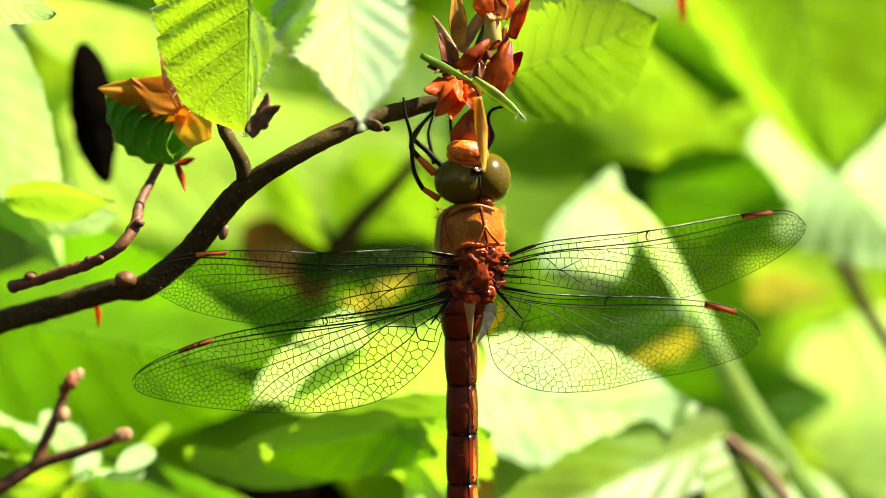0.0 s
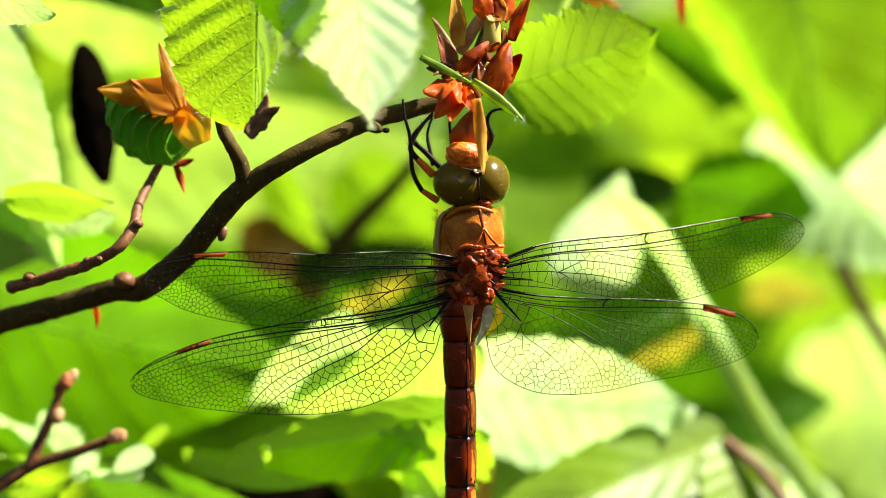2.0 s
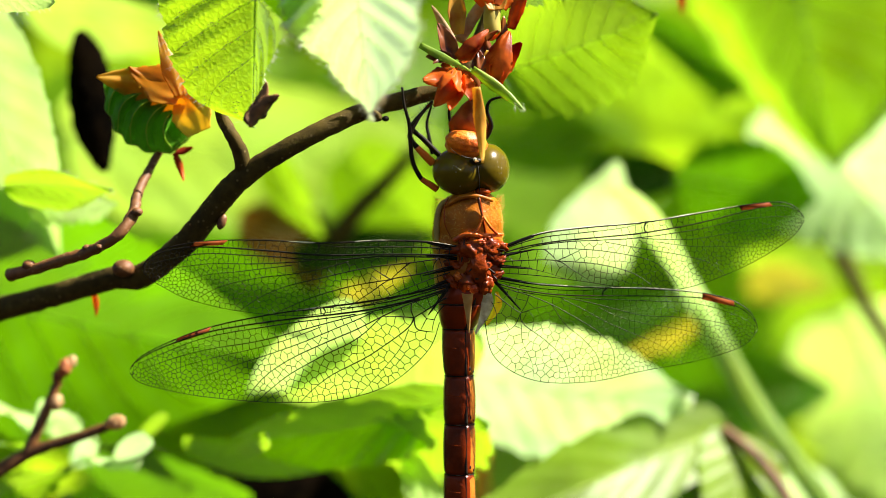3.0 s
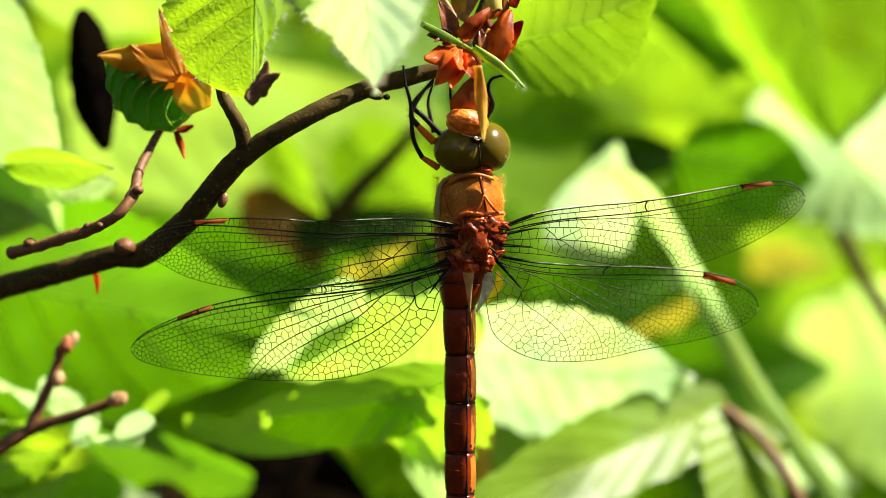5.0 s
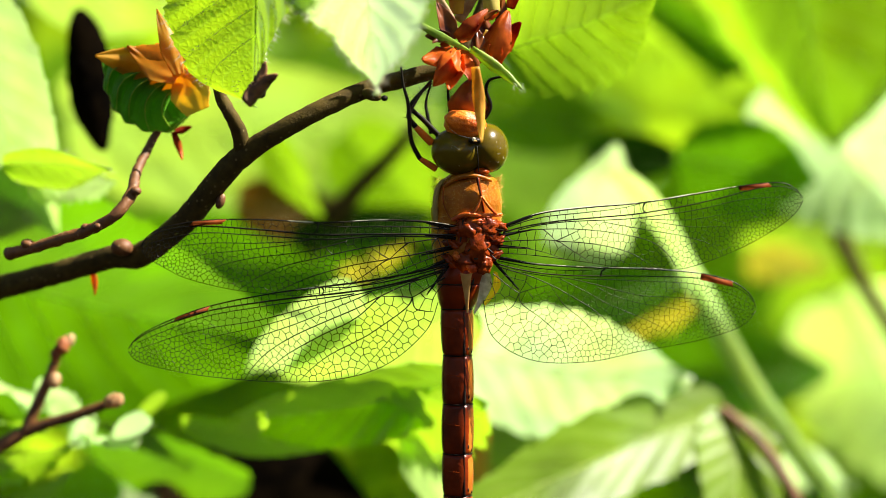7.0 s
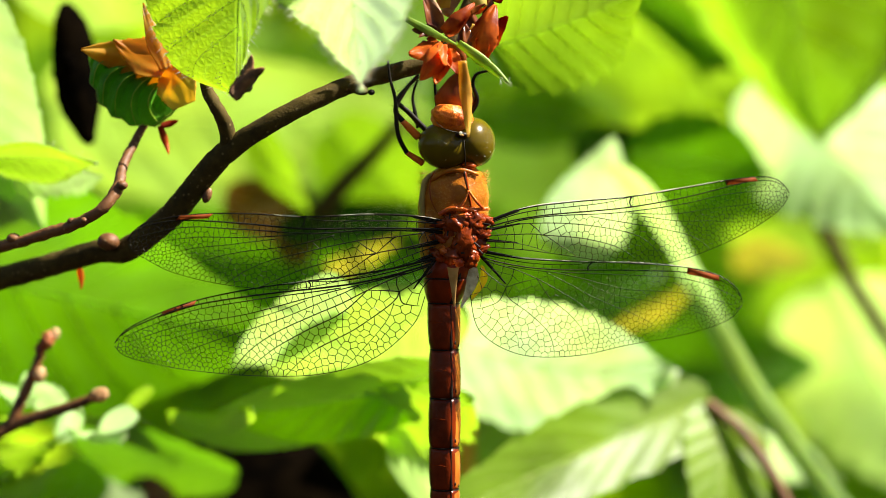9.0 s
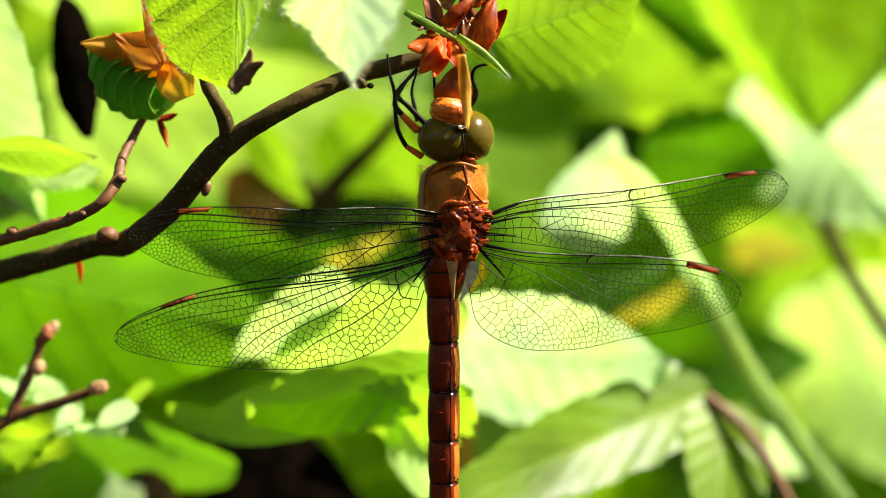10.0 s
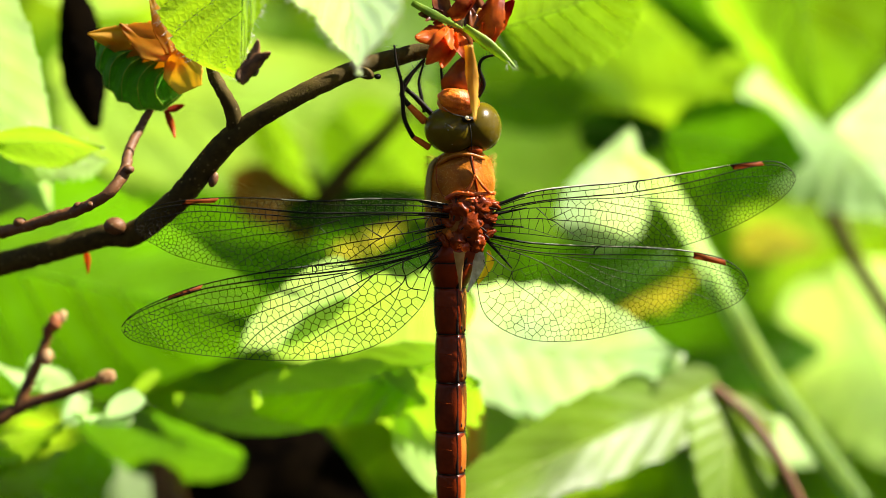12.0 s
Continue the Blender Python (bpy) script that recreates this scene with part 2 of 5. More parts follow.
        for k in range(sides):
            a = 2 * math.pi * k / sides
            rr = r * (1 + rough * (rnd.random() - 0.5) * 2)
            ring.append(bm.verts.new(p + (side * math.cos(a) + other * math.sin(a)) * rr))
        rings.append(ring)
    for a, b in zip(rings, rings[1:]):
        for k in range(sides):
            bm.faces.new((a[k], a[(k + 1) % sides], b[(k + 1) % sides], b[k]))
    bm.faces.new(rings[0][::-1])
    bm.faces.new(rings[-1])
    return line


def hair(bm, a, b, r):
    """A three-sided needle from a to b."""
    a, b = Vector(a), Vector(b)
    way = (b - a).normalized()
    s = way.orthogonal().normalized()
    o = way.cross(s)
    ring = [bm.verts.new(a + (s * math.cos(k * 2.094) + o * math.sin(k * 2.094)) * r) for k in range(3)]
    tip = bm.verts.new(b)
    for k in range(3):
        bm.faces.new((ring[k], ring[(k + 1) % 3], tip))
    bm.faces.new(ring[::-1])


def loft(bm, rings, sides=24, keel=0.0, lumps=0.0):
    """A closed skin over elliptical cross-sections (x, y, z, half width, half depth, twist), with a keel along the back."""
    made = []
    for x, y, z, rx, ry, twist in rings:
        c, s = math.cos(radians(twist)), math.sin(radians(twist))
        ring = []
        for k in range(sides):
            a = 2 * math.pi * k / sides
            off = (a - 1.5 * math.pi) / 0.30
            r = 1 + keel * math.exp(-off * off) - keel * 0.35 * math.exp(-((abs(off) - 2.6) / 1.2) ** 2)
            r += lumps * 1.0 * noise.noise((3 * math.cos(a), 3 * math.sin(a), z * 0.9))
            px, py = rx * r * math.cos(a), ry * r * math.sin(a)
            ring.append(bm.verts.new((x + px * c - py * s, y + px * s + py * c, z)))
        made.append(ring)
    for a, b in zip(made, made[1:]):
        for k in range(sides):
            bm.faces.new((a[k], a[(k + 1) % sides], b[(k + 1) % sides], b[k]))
    bm.faces.new(made[0][::-1])
    bm.faces.new(made[-1])
    bmesh.ops.recalc_face_normals(bm, faces=bm.faces)


def smooth_rings(rows, n):
    """More cross-sections on a smooth line through rows."""
    cols = list(zip(*rows))
    res = []
    for i in range(n):
        f = i / (n - 1) * (len(rows) - 1)
        k = min(int(f), len(rows) - 2)
        t = f - k
        row = []
        for c in cols:
            a, b, d, e = c[max(k - 1, 0)], c[k], c[k + 1], c[min(k + 2, len(c) - 1)]
            row.append(0.5 * (2 * b + (d - a) * t + (2 * a - 5 * b + 4 * d - e) * t * t + (3 * b - a - 3 * d + e) * t ** 3))
        res.append(tuple(row))
    return res


def ball(bm, centre, radii, turn=(0, 0, 0), u=24, v=16, dent=None):
    m = Matrix.Translation(centre) @ Euler([radians(a) for a in turn]).to_matrix().to_4x4() @ Matrix.Diagonal((*radii, 1))
    geo = bmesh.ops.create_uvsphere(bm, u_segments=u, v_segments=v, radius=1.0)
    for w in geo["verts"]:
        if dent:
            w.co *= dent(w.co)
        w.co = m @ w.co
    return geo["verts"]


def frame_of(base, tip, spin, face=(0, -1, 0)):
    """Axes of a blade from base to tip: along, across, and the normal, which faces the path and is turned by spin about the length."""
    base, tip = Vector(base), Vector(tip)
    along = (tip - base).normalized()
    normal = Vector(face)
    normal = (normal - along * normal.dot(along)).normalized()
    normal = Matrix.Rotation(radians(spin), 3, along) @ normal
    return along, along.cross(normal) * -1, normal


def shell(bm, base, tip, width, spin=0, curl=0.3, hollow=0.4, thick=0.08, n=12, m=8, ragged=0.0, seed=0, blunt=0.6):
    """A bud scale: a thin curved shell with two sides; curl bends its length, hollow cups its width."""
    base, tip = Vector(base), Vector(tip)
    length = (tip - base).length
    along, across, normal = frame_of(base, tip, spin)
    rnd = random.Random(seed)
    grids = []
    for side in (0.5, -0.5):
        rows = []
        for i in range(n + 1):
            u = i / n
            w = width / 2 * (0.45 + 0.55 * u / 0.38 if u < 0.38 else max(0.02, (1 - u) / 0.62)) ** blunt
            row = []
            for j in range(m + 1):
                v = 2 * j / m - 1
                jag = 1 + (ragged * (rnd.random() - 0.5) if side > 0 and abs(v) > 0.9 else 0)
                z = -curl * length * 4 * u * (1 - u) * 0.5 - hollow * w * (1 - v * v) * -1
                p = base + along * (u * length) + across * (v * w * jag) + normal * (z + side * thick + 0.09 * width * noise.noise((u * 2.6, v * 1.6, seed * 1.7)))
                row.append(bm.verts.new(p))
            rows.append(row)
        grids.append(rows)
    top, low = grids
    for i in range(n):
        for j in range(m):
            bm.faces.new((top[i][j], top[i][j + 1], top[i + 1][j + 1], top[i + 1][j]))
            bm.faces.new((low[i][j], low[i + 1][j], low[i + 1][j + 1], low[i][j + 1]))
    for i in range(n):
        for j, flip in ((0, False), (m, True)):
            q = (top[i][j], top[i + 1][j], low[i + 1][j], low[i][j])
            bm.faces.new(q[::-1] if flip else q)
    for i in (0, n):
        for j in range(m):
            bm.faces.new((top[i][j], top[i][j + 1], low[i][j + 1], low[i][j]))
    bmesh.ops.recalc_face_normals(bm, faces=bm.faces)


def half_width(u):
    """Outline of a hazel-like leaf: broad, heart-shaped at the stalk, drawn out to a point."""
    if u <= 0 or u >= 1:
        return 0.0
    body = math.sin(math.pi * u ** 0.72) ** 0.62
    return body * (1 - 0.5 * u ** 3)


ROUND = ((0, .55, .8, .94, 1, .99, .92, .78, .54, .24, 0),) * 2


def leaf(name, base, tip, width, label, mat, spin=0, bend=0.12, fold=0.15, pleat=0.006, ribs=9, n=60, m=10, teeth=0.05, stalk=None,
         hairs=0, seed=0, group="leaves of the shrub", wave=0.035, face=(0, -1, 0), outline=None, rim=0.0, glint_needles=0):
    """A leaf on its own Empty at the stalk end: blade, midrib, side veins, stalk, hairs at the margin, white needles as
    glints along the ribs (millimetres).
    outline: half widths of its two sides from stalk to tip; rim: how far the margin turns back."""
    base, tip = Vector(base), Vector(tip)
    length = (tip - base).length
    along, across, normal = frame_of(base, tip, spin, face)
    rnd = random.Random(seed)
    wob = [rnd.uniform(-1, 1) for _ in range(6)]

    def half(u, v):
        return value_smooth(outline[v > 0], u) if outline else half_width(u)

    def at(u, v, lift=0.0):
        w = width / 2 * half(u, v)
        tooth = 1 + teeth * (((-u * ribs + 0.3) % 1.0) - 0.5 + 0.6 * (((-u * ribs * 3.0) % 1.0) - 0.5)) * abs(v) ** 6
        x = v * w * tooth
        back = -0.10 * length * abs(v) * half_width(u) * max(0.0, 0.35 - u) * 2.0
        ph = ribs * (u - 0.2 * abs(v))
        z = -bend * length * u * u * 1.6 + fold * abs(x) + pleat * width * math.cos(2 * math.pi * ph) * min(1, abs(v) * 2.0) * half_width(u)
        z += wave * width * (math.sin(5 * u + wob[0] * 3) * v + 0.6 * math.sin(9 * u + wob[1] * 3) * v * abs(v))
        z -= rim * width * max(0.0, abs(v) - 0.6) ** 2
        rise = along * (u * length * (1 - 0.08 * abs(bend) * u) + back + 0.10 * length * abs(v) * half_width(u) * u * 0.6)
        return rise + across * (x + wob[2] * 0.06 * length * u * u) + normal * (z + lift)

    root = thing(name, base, label, "leaf", group)
    bm = bmesh.new()
    uvl = bm.loops.layers.uv.new("UVMap")
    grid = [[bm.verts.new(at(i / n, j / m - 1)) for j in range(2 * m + 1)] for i in range(n + 1)]
    for i in range(n):
        for j in range(2 * m):
            f = bm.faces.new((grid[i][j], grid[i][j + 1], grid[i + 1][j + 1], grid[i + 1][j]))
            for lp, (a, b) in zip(f.loops, ((i, j), (i, j + 1), (i + 1, j + 1), (i + 1, j))):
                lp[uvl].uv = (a / n, b / (2 * m))
    part("blade", bm, mat, root)
    bm = bmesh.new()
    tube(bm, [at(i / 12, 0, 0.0) for i in range(13)], [width * 0.006, width * 0.004, width * 0.001], 24, 6)
    part("midrib", bm, RIB, root)
    for k in range(1, ribs):
        for s in (-1, 1):
            u0 = k / ribs - 0.5 / ribs
            pts = [at(min(u0 + 0.2 * q, 0.99), s * q) for q in (0.0, 0.3, 0.6, 0.93)]
            if half_width(u0 + 0.18) > 0.05:
                bm = bmesh.new()
                tube(bm, pts, [width * 0.0026, width * 0.001], 8, 4)
                part("side_vein", bm, RIB, root)
    if stalk:
        bm = bmesh.new()
        tube(bm, [Vector(s) - base for s in stalk] + [Vector((0, 0, 0))], [width * 0.014, width * 0.012], 14, 7)
        part("stalk", bm, RIB, root)
    if hairs:
        bm = bmesh.new()
        for _ in range(hairs):
            u, s = rnd.uniform(0.1, 0.99), rnd.choice((-1, 1))
            a = at(u, s)
            out = (across * s + along * rnd.uniform(0.2, 1.2) + normal * rnd.uniform(-0.6, 0.6)).normalized()
            hair(bm, a, a + out * rnd.uniform(0.3, 1.0), 0.02)
        tagged(part("margin_hairs", bm, HAIR, root), kind="stuff")
    # short white needles stand in for sparkle along the ribs
    if glint_needles:
        bm = bmesh.new()
        for _ in range(glint_needles):
            q = rnd.uniform(0.05, 0.95)
            u, v = rnd.randrange(1, ribs) / ribs - 0.5 / ribs + 0.2 * q + rnd.uniform(-0.012, 0.012), rnd.choice((-1, 1)) * q
            a = at(min(u, 0.98), v)
            out = (normal + along * rnd.uniform(-0.2, 1.0) + across * rnd.uniform(-0.6, 0.6)).normalized()
            hair(bm, a, a + out * rnd.uniform(0.15, 0.4), 0.035)
        tagged(part("rib_glints", bm, HAIR, root), kind="stuff")
    return root



def own(name, bm, mat, root, label=""):
    """A part built in the place's millimetres, put under its thing's Empty."""
    top = root
    place = Vector((0, 0, 0))
    while top:
        place = place + Vector(top.location)
        top = top.parent
    bmesh.ops.translate(bm, vec=-place / MM, verts=bm.verts)
    return link_mesh(name, bm, mat, root, label)


def grow(*args, **more):
    bm = bmesh.new()
    tube(bm, *args, **more)
    return bm


def scaled(*args, **more):
    bm = bmesh.new()
    shell(bm, *args, **more)
    return bm


def blob(*args, **more):
    bm = bmesh.new()
    ball(bm, *args, **more)
    return bm


# ---------------------------------------------------------------- ground and distance
def ground():
    bm = bmesh.new()
    n = 60
    for i in range(n + 1):
        for j in range(n + 1):
            a, b = 2 * i / n - 1, 2 * j / n - 1
            x, y = math.copysign(abs(a) ** 3, a) * 300000 + a * 1500, math.copysign(abs(b) ** 3, b) * 300000 + b * 1500
            near = math.exp(-(x * x + y * y) / 4e6)
            bm.verts.new((x, y, -420 + 30 * near * noise.noise((x / 160, y / 160, 0))))
    bm.verts.ensure_lookup_table()
    for i in range(n):
        for j in range(n):
            a = i * (n + 1) + j
            bm.faces.new([bm.verts[k] for k in (a, a + n + 1, a + n + 2, a + 1)])
    tagged(link_mesh("ground", bm, SOIL), "dark bare soil under the shrub", kind="structure")


def far_leaves(name, count, box, sizes, mat, label, seed, keep=None):
    """Leaves of the shrub far behind, joined: each a small folded blade of eight faces."""
    rnd = random.Random(seed)
    bm = bmesh.new()
    uvl = bm.loops.layers.uv.new("UVMap")
    for _ in range(count):
        c = Vector([rnd.uniform(*b) for b in box])
        if keep and not keep(c):
            continue
        size = rnd.uniform(*sizes)
        along = Vector((rnd.uniform(-1, 1), rnd.uniform(-0.6, 0.6), rnd.uniform(-1, 0.4))).normalized()
        nor = Vector((rnd.uniform(-0.6, 0.6), rnd.uniform(-1, -0.2), rnd.uniform(-0.4, 0.8)))
        nor = (nor - along * nor.dot(along)).normalized()
        acr = along.cross(nor)
        prev = None
        for i in range(7):
            u = i / 6
            w = 0.38 * size * (half_width(u) if 0 < i < 6 else 0.02)
            mid = c + along * size * (u - 0.5) - nor * size * 0.15 * u * u
            row = [bm.verts.new(mid + acr * w * v + nor * abs(v) * w * 0.2) for v in (-1, 0, 1)]
            if prev:
                for k in range(2):
                    f = bm.faces.new((prev[k], prev[k + 1], row[k + 1], row[k]))
                    for lp, (a, b) in zip(f.loops, ((i - 1, k), (i - 1, k + 1), (i, k + 1), (i, k))):
                        lp[uvl].uv = (a / 6, b / 2)
            prev = row
    tagged(link_mesh(name, bm, mat), label, "foliage", kind="stuff")


ground()
far_leaves("far_foliage", 2600, ((-520, 520), (230, 800), (-420, 520)), (40, 75), FAR_LEAF, "blurred yellow-green leaves deep in the shrub", 3,
           lambda c: c.z < 60 + 0.55 * (c.y - 230) and (c.x / 520) ** 2 + ((c.y - 480) / 430) ** 2 < 1 + 0.35 * noise.noise(c * 0.012))
far_leaves("low_foliage", 900, ((-260, 260), (170, 330), (-260, 30)), (35, 60), FAR_LEAF, "blurred green leaves low in the shrub", 9)

# ---------------------------------------------------------------- leaves behind the dragonfly
# how a blade is held to the sun
BACKLIT = (-0.35, -0.62, -0.70)
EDGEWISE = (-0.10, -0.97, -0.14)
UPRIGHT = (0, -1, 0)
BEHIND = "leaves behind the dragonfly"
SWAY = {}
# name, stalk end, tip, width, material, spin, label
ROWS = (
    ("left_big", (-49.84, 26.00, 25.29), (-41.60, 24.00, -3.34), 16.48, LEAF_PALE, 0, "large pale leaf lit through by the sun", dict(fold=0.05, wave=0.03, face=BACKLIT, seed=2, n=70, outline=ROUND, pleat=0.002)),
    ("left_fold", (-41.48, 15.00, 4.77), (-30.67, 14.00, 5.70), 5.09, LEAF_FRESH, 0, "small curled yellow-green leaf with a bright rim", dict(pleat=0.001, face=BACKLIT, fold=0.35, wave=0.08, bend=-0.1, seed=3, hairs=40, outline=ROUND, rim=0.3)),
    ("left_under", (-40.29, 21.00, 3.67), (-32.02, 20.00, 2.27), 5.33, LEAF_PALE, 0, "crumpled pale leaf beside the thin twig", dict(face=BACKLIT, wave=0.12, seed=4, teeth=0.25, n=90, outline=ROUND)),
    ("top_corner", (-42.36, 0.00, 24.28), (-34.36, 0.00, 18.71), 6.98, LEAF_PALE, 0, "whitish leaf edge with fine hairs", dict(face=BACKLIT, seed=5, hairs=60)),
    ("top_back", (-51.32, 60.00, 28.35), (-29.11, 50.00, 21.70), 7.56, LEAF_LIGHT, 0, "blurred yellow-green leaf behind the opening bud", dict(face=BACKLIT, seed=6)),
    # dark leaves in this list carry their shade in the material's colour
    ("top_dark", (-50.34, 80.00, 37.98), (-34.42, 80.00, 30.40), 7.27, LEAF_DIM, 0, "green leaf darkened as in the shade", dict(face=EDGEWISE, seed=26)),
    ("right_toothed", (5.80, 14.00, 16.30), (20.26, 11.00, 20.42), 14.54, LEAF_MID, 0, "toothed bright green leaf beside the red bud scales", dict(pleat=0.0008, wave=0.04, face=(-0.45, -0.5, -0.75), seed=7, bend=0.05, teeth=0.12, n=90, outline=ROUND)),
    ("right_roof", (36.30, 64.00, 59.16), (49.22, 56.00, 10.07), 19.87, LEAF_MID, 0, "broad bright leaf hanging over the others with a pale rim", dict(pleat=0.003, wave=0.05, face=(-0.1, -0.9, -0.35), seed=8, fold=0.05, rim=0.6, n=80, outline=((0, .70, .88, .96, .97, .90, .80, .64, .45, .25, 0), (0, 1.0, 1.3, 1.5, 1.6, 1.6, 1.5, 1.3, 1.0, .55, 0)))),
    ("right_shade", (29.75, 70.00, 8.04), (48.58, 70.00, 5.72), 8.97, LEAF_DIM, 0, "green leaf darkened as in the shade", dict(fold=0.05, wave=0.02, bend=0.02, face=(-0.20, -0.90, -0.30), seed=9, outline=ROUND, teeth=0.12)),
    ("right_white", (46.28, 78.00, 19.98), (60.56, 74.00, -3.61), 15.99, LEAF_WHITE, 0, "leaf whitened as if sunlit behind the wing tips", dict(wave=0.06, face=(-0.25, -0.78, -0.45), seed=10, pleat=0.010, teeth=0.12)),
    ("mid_dark", (12.09, 85.00, -11.55), (33.03, 85.00, -10.00), 7.27, LEAF_DIM, 0, "green leaf darkened as in deep shade", dict(face=EDGEWISE, seed=11)),
    ("band_dark", (19.85, 85.00, 9.38), (35.35, 85.00, 7.44), 4.36, LEAF_SHADE, 0, "green leaf darkened as in deep shade", dict(face=EDGEWISE, seed=27)),
    ("band_mid", (6.54, 110.00, 16.44), (29.78, 110.00, 13.00), 6.30, LEAF_MID, 0, "green leaf darkened as in the shade", dict(face=EDGEWISE, seed=28)),
    ("low_pale", (-1.18, 40.00, -13.30), (26.19, 36.00, -21.82), 16.96, LEAF_WHITE, 0, "leaf whitened as if sunlit, with parallel ribs", dict(fold=0.06, wave=0.04, face=(-0.3, -0.7, -0.6), seed=12, outline=ROUND, pleat=0.010, teeth=0.04, n=80)),
    ("low_under", (18.99, 104.00, -43.61), (5.55, 104.00, -16.72), 18.42, LEAF_LIGHT, 0, "yellow-green leaf under the pale ribbed leaf", dict(wave=0.02, pleat=0.002, face=BACKLIT, seed=51)),
    ("low_ribbed", (32.48, 46.00, -20.99), (0.32, 16.00, -27.99), 8.24, LEAF_SHEEN, 0, "ribbed glossy green leaf on a brown stalk", dict(pleat=0.006, fold=0.12, wave=0.05, face=(0.30, -0.82, 0.36), seed=13, teeth=0.1)),
    ("low_droop", (33.77, 46.00, -21.76), (32.81, 34.00, -37.20), 9.21, LEAF_SHEEN, 0, "drooping green leaf on a brown stalk", dict(pleat=0.008, face=(0.44, -0.75, 0.49), seed=33)),
    ("right_mid", (75.81, 130.00, -3.62), (34.00, 130.00, -18.49), 13.09, LEAF_FRESH, 0, "blurred yellow-green leaf behind the hind wing", dict(wave=0.07, face=(-0.3, -0.75, -0.5), seed=14)),
    ("right_tan", (48.86, 120.00, -5.28), (62.28, 120.00, -8.86), 5.33, YELLOWED, 0, "pale yellowed leaf behind the wing tips", dict(face=BACKLIT, seed=55)),
    ("right_yellow", (38.57, 88.00, 17.75), (54.19, 86.00, 14.87), 4.60, LEAF_FRESH, 0, "yellow-green leaf under the hanging leaf", dict(face=(-0.2, -0.9, -0.35), seed=56)),
    ("right_hole", (27.77, 100.00, -21.41), (59.18, 100.00, -24.71), 9.21, LEAF_DIM, 0, "green leaf darkened as in the shade", dict(face=EDGEWISE, seed=29)),
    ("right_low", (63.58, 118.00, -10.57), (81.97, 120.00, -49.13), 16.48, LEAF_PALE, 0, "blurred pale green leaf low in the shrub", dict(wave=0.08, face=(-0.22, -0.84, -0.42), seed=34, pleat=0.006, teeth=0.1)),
    # whitened leaf added for a spot of sun glare
    ("right_glare", (43.56, 72.00, -29.16), (53.28, 70.00, -35.40), 5.33, LEAF_WHITE, 0, "white leaf standing in for a glare spot", dict(face=BACKLIT, seed=57, wave=0.06)),
    ("left_green", (-63.55, 38.00, -2.40), (-16.65, 36.00, -18.17), 27.63, LEAF_DIM, 0, "broad green leaf toned as in half shade", dict(wave=0.06, face=(-0.22, -0.85, -0.42), seed=16, pleat=0.0015)),
    # two pale leaves added as the sun patches on the broad green leaf
    ("under_wing", (-7.87, 18.00, -6.50), (-22.77, 34.00, -19.47), 5.33, LEAF_PALE, 0, "pale leaf standing in for a sunlit patch", dict(wave=0.07, face=(-0.3, -0.55, -0.75), seed=17)),
    ("under_wing_b", (2.53, 19.00, -8.19), (-18.27, 34.00, -20.97), 10.42, LEAF_LIGHT, 0, "pale leaf standing in for a sunlit patch", dict(wave=0.05, face=(-0.3, -0.55, -0.75), seed=50)),
    ("mid_green", (-44.03, 95.00, -4.78), (3.69, 93.00, -9.55), 9.21, LEAF_DIM, 0, "mid-green leaf behind the forewing", dict(face=EDGEWISE, seed=41)),
    # dark leaf put where shade lies under the hanging leaf's edge
    ("right_gap", (28.12, 96.00, 32.59), (53.22, 92.00, 15.26), 3.64, LEAF_DIM, 0, "dark leaf standing in for a shaded gap", dict(face=EDGEWISE, seed=42)),
    ("low_dark", (1.17, 21.00, -15.80), (-20.26, 21.00, -23.32), 9.94, LEAF_MID, 0, "mid-green leaf behind the abdomen", dict(wave=0.03, face=BACKLIT, seed=18)),
    ("low_mid", (4.73, 19.00, -18.36), (-9.81, 28.00, -23.74), 8.97, LEAF_FRESH, 0, "ragged yellow-green leaf behind the abdomen", dict(face=BACKLIT, seed=19, teeth=0.3, n=90, outline=ROUND)),
    ("low_tip", (0.92, 27.00, -29.95), (-4.79, 25.00, -20.47), 4.85, LEAF_PALE, 0, "pale crumpled leaf behind the abdomen", dict(face=BACKLIT, seed=52, wave=0.08)),
    # leaf added only to give the small bright patch here
    ("low_patch", (-16.19, 14.00, -18.69), (-21.63, 18.00, -22.23), 2.04, LEAF_FRESH, 0, "small leaf standing in for a bright patch", dict(teeth=0.12, wave=0.14, face=BACKLIT, seed=53)),
    ("low_green", (-26.66, 30.00, -21.08), (-10.74, 29.00, -25.92), 5.82, LEAF_MID, 0, "mid-green leaf behind the abdomen", dict(face=BACKLIT, seed=35)),
    ("low_left", (-21.44, 46.00, -29.79), (-44.44, 45.00, -26.24), 10.42, LEAF_DIM, 0, "mid-green leaf low in the shrub", dict(face=BACKLIT, seed=36)),
    ("young_a", (-48.12, 25.00, -14.20), (-42.28, 24.00, -18.76), 3.78, LEAF_WHITE, 0, "crumpled leaf paled as by sun low in the shrub", dict(face=BACKLIT, seed=60, wave=0.2, teeth=0.3, fold=0.2)),
    ("young_b", (-44.15, 24.00, -17.23), (-39.38, 23.00, -19.77), 3.59, LEAF_WHITE, 0, "crumpled leaf paled as by sun low in the shrub", dict(face=BACKLIT, seed=61, wave=0.2, teeth=0.3, fold=0.1)),
    ("young_c", (-40.84, 26.00, -17.03), (-36.03, 25.00, -20.92), 4.07, LEAF_WHITE, 0, "crumpled leaf paled as by sun low in the shrub", dict(face=BACKLIT, seed=62, wave=0.2, teeth=0.3, fold=0.15)),
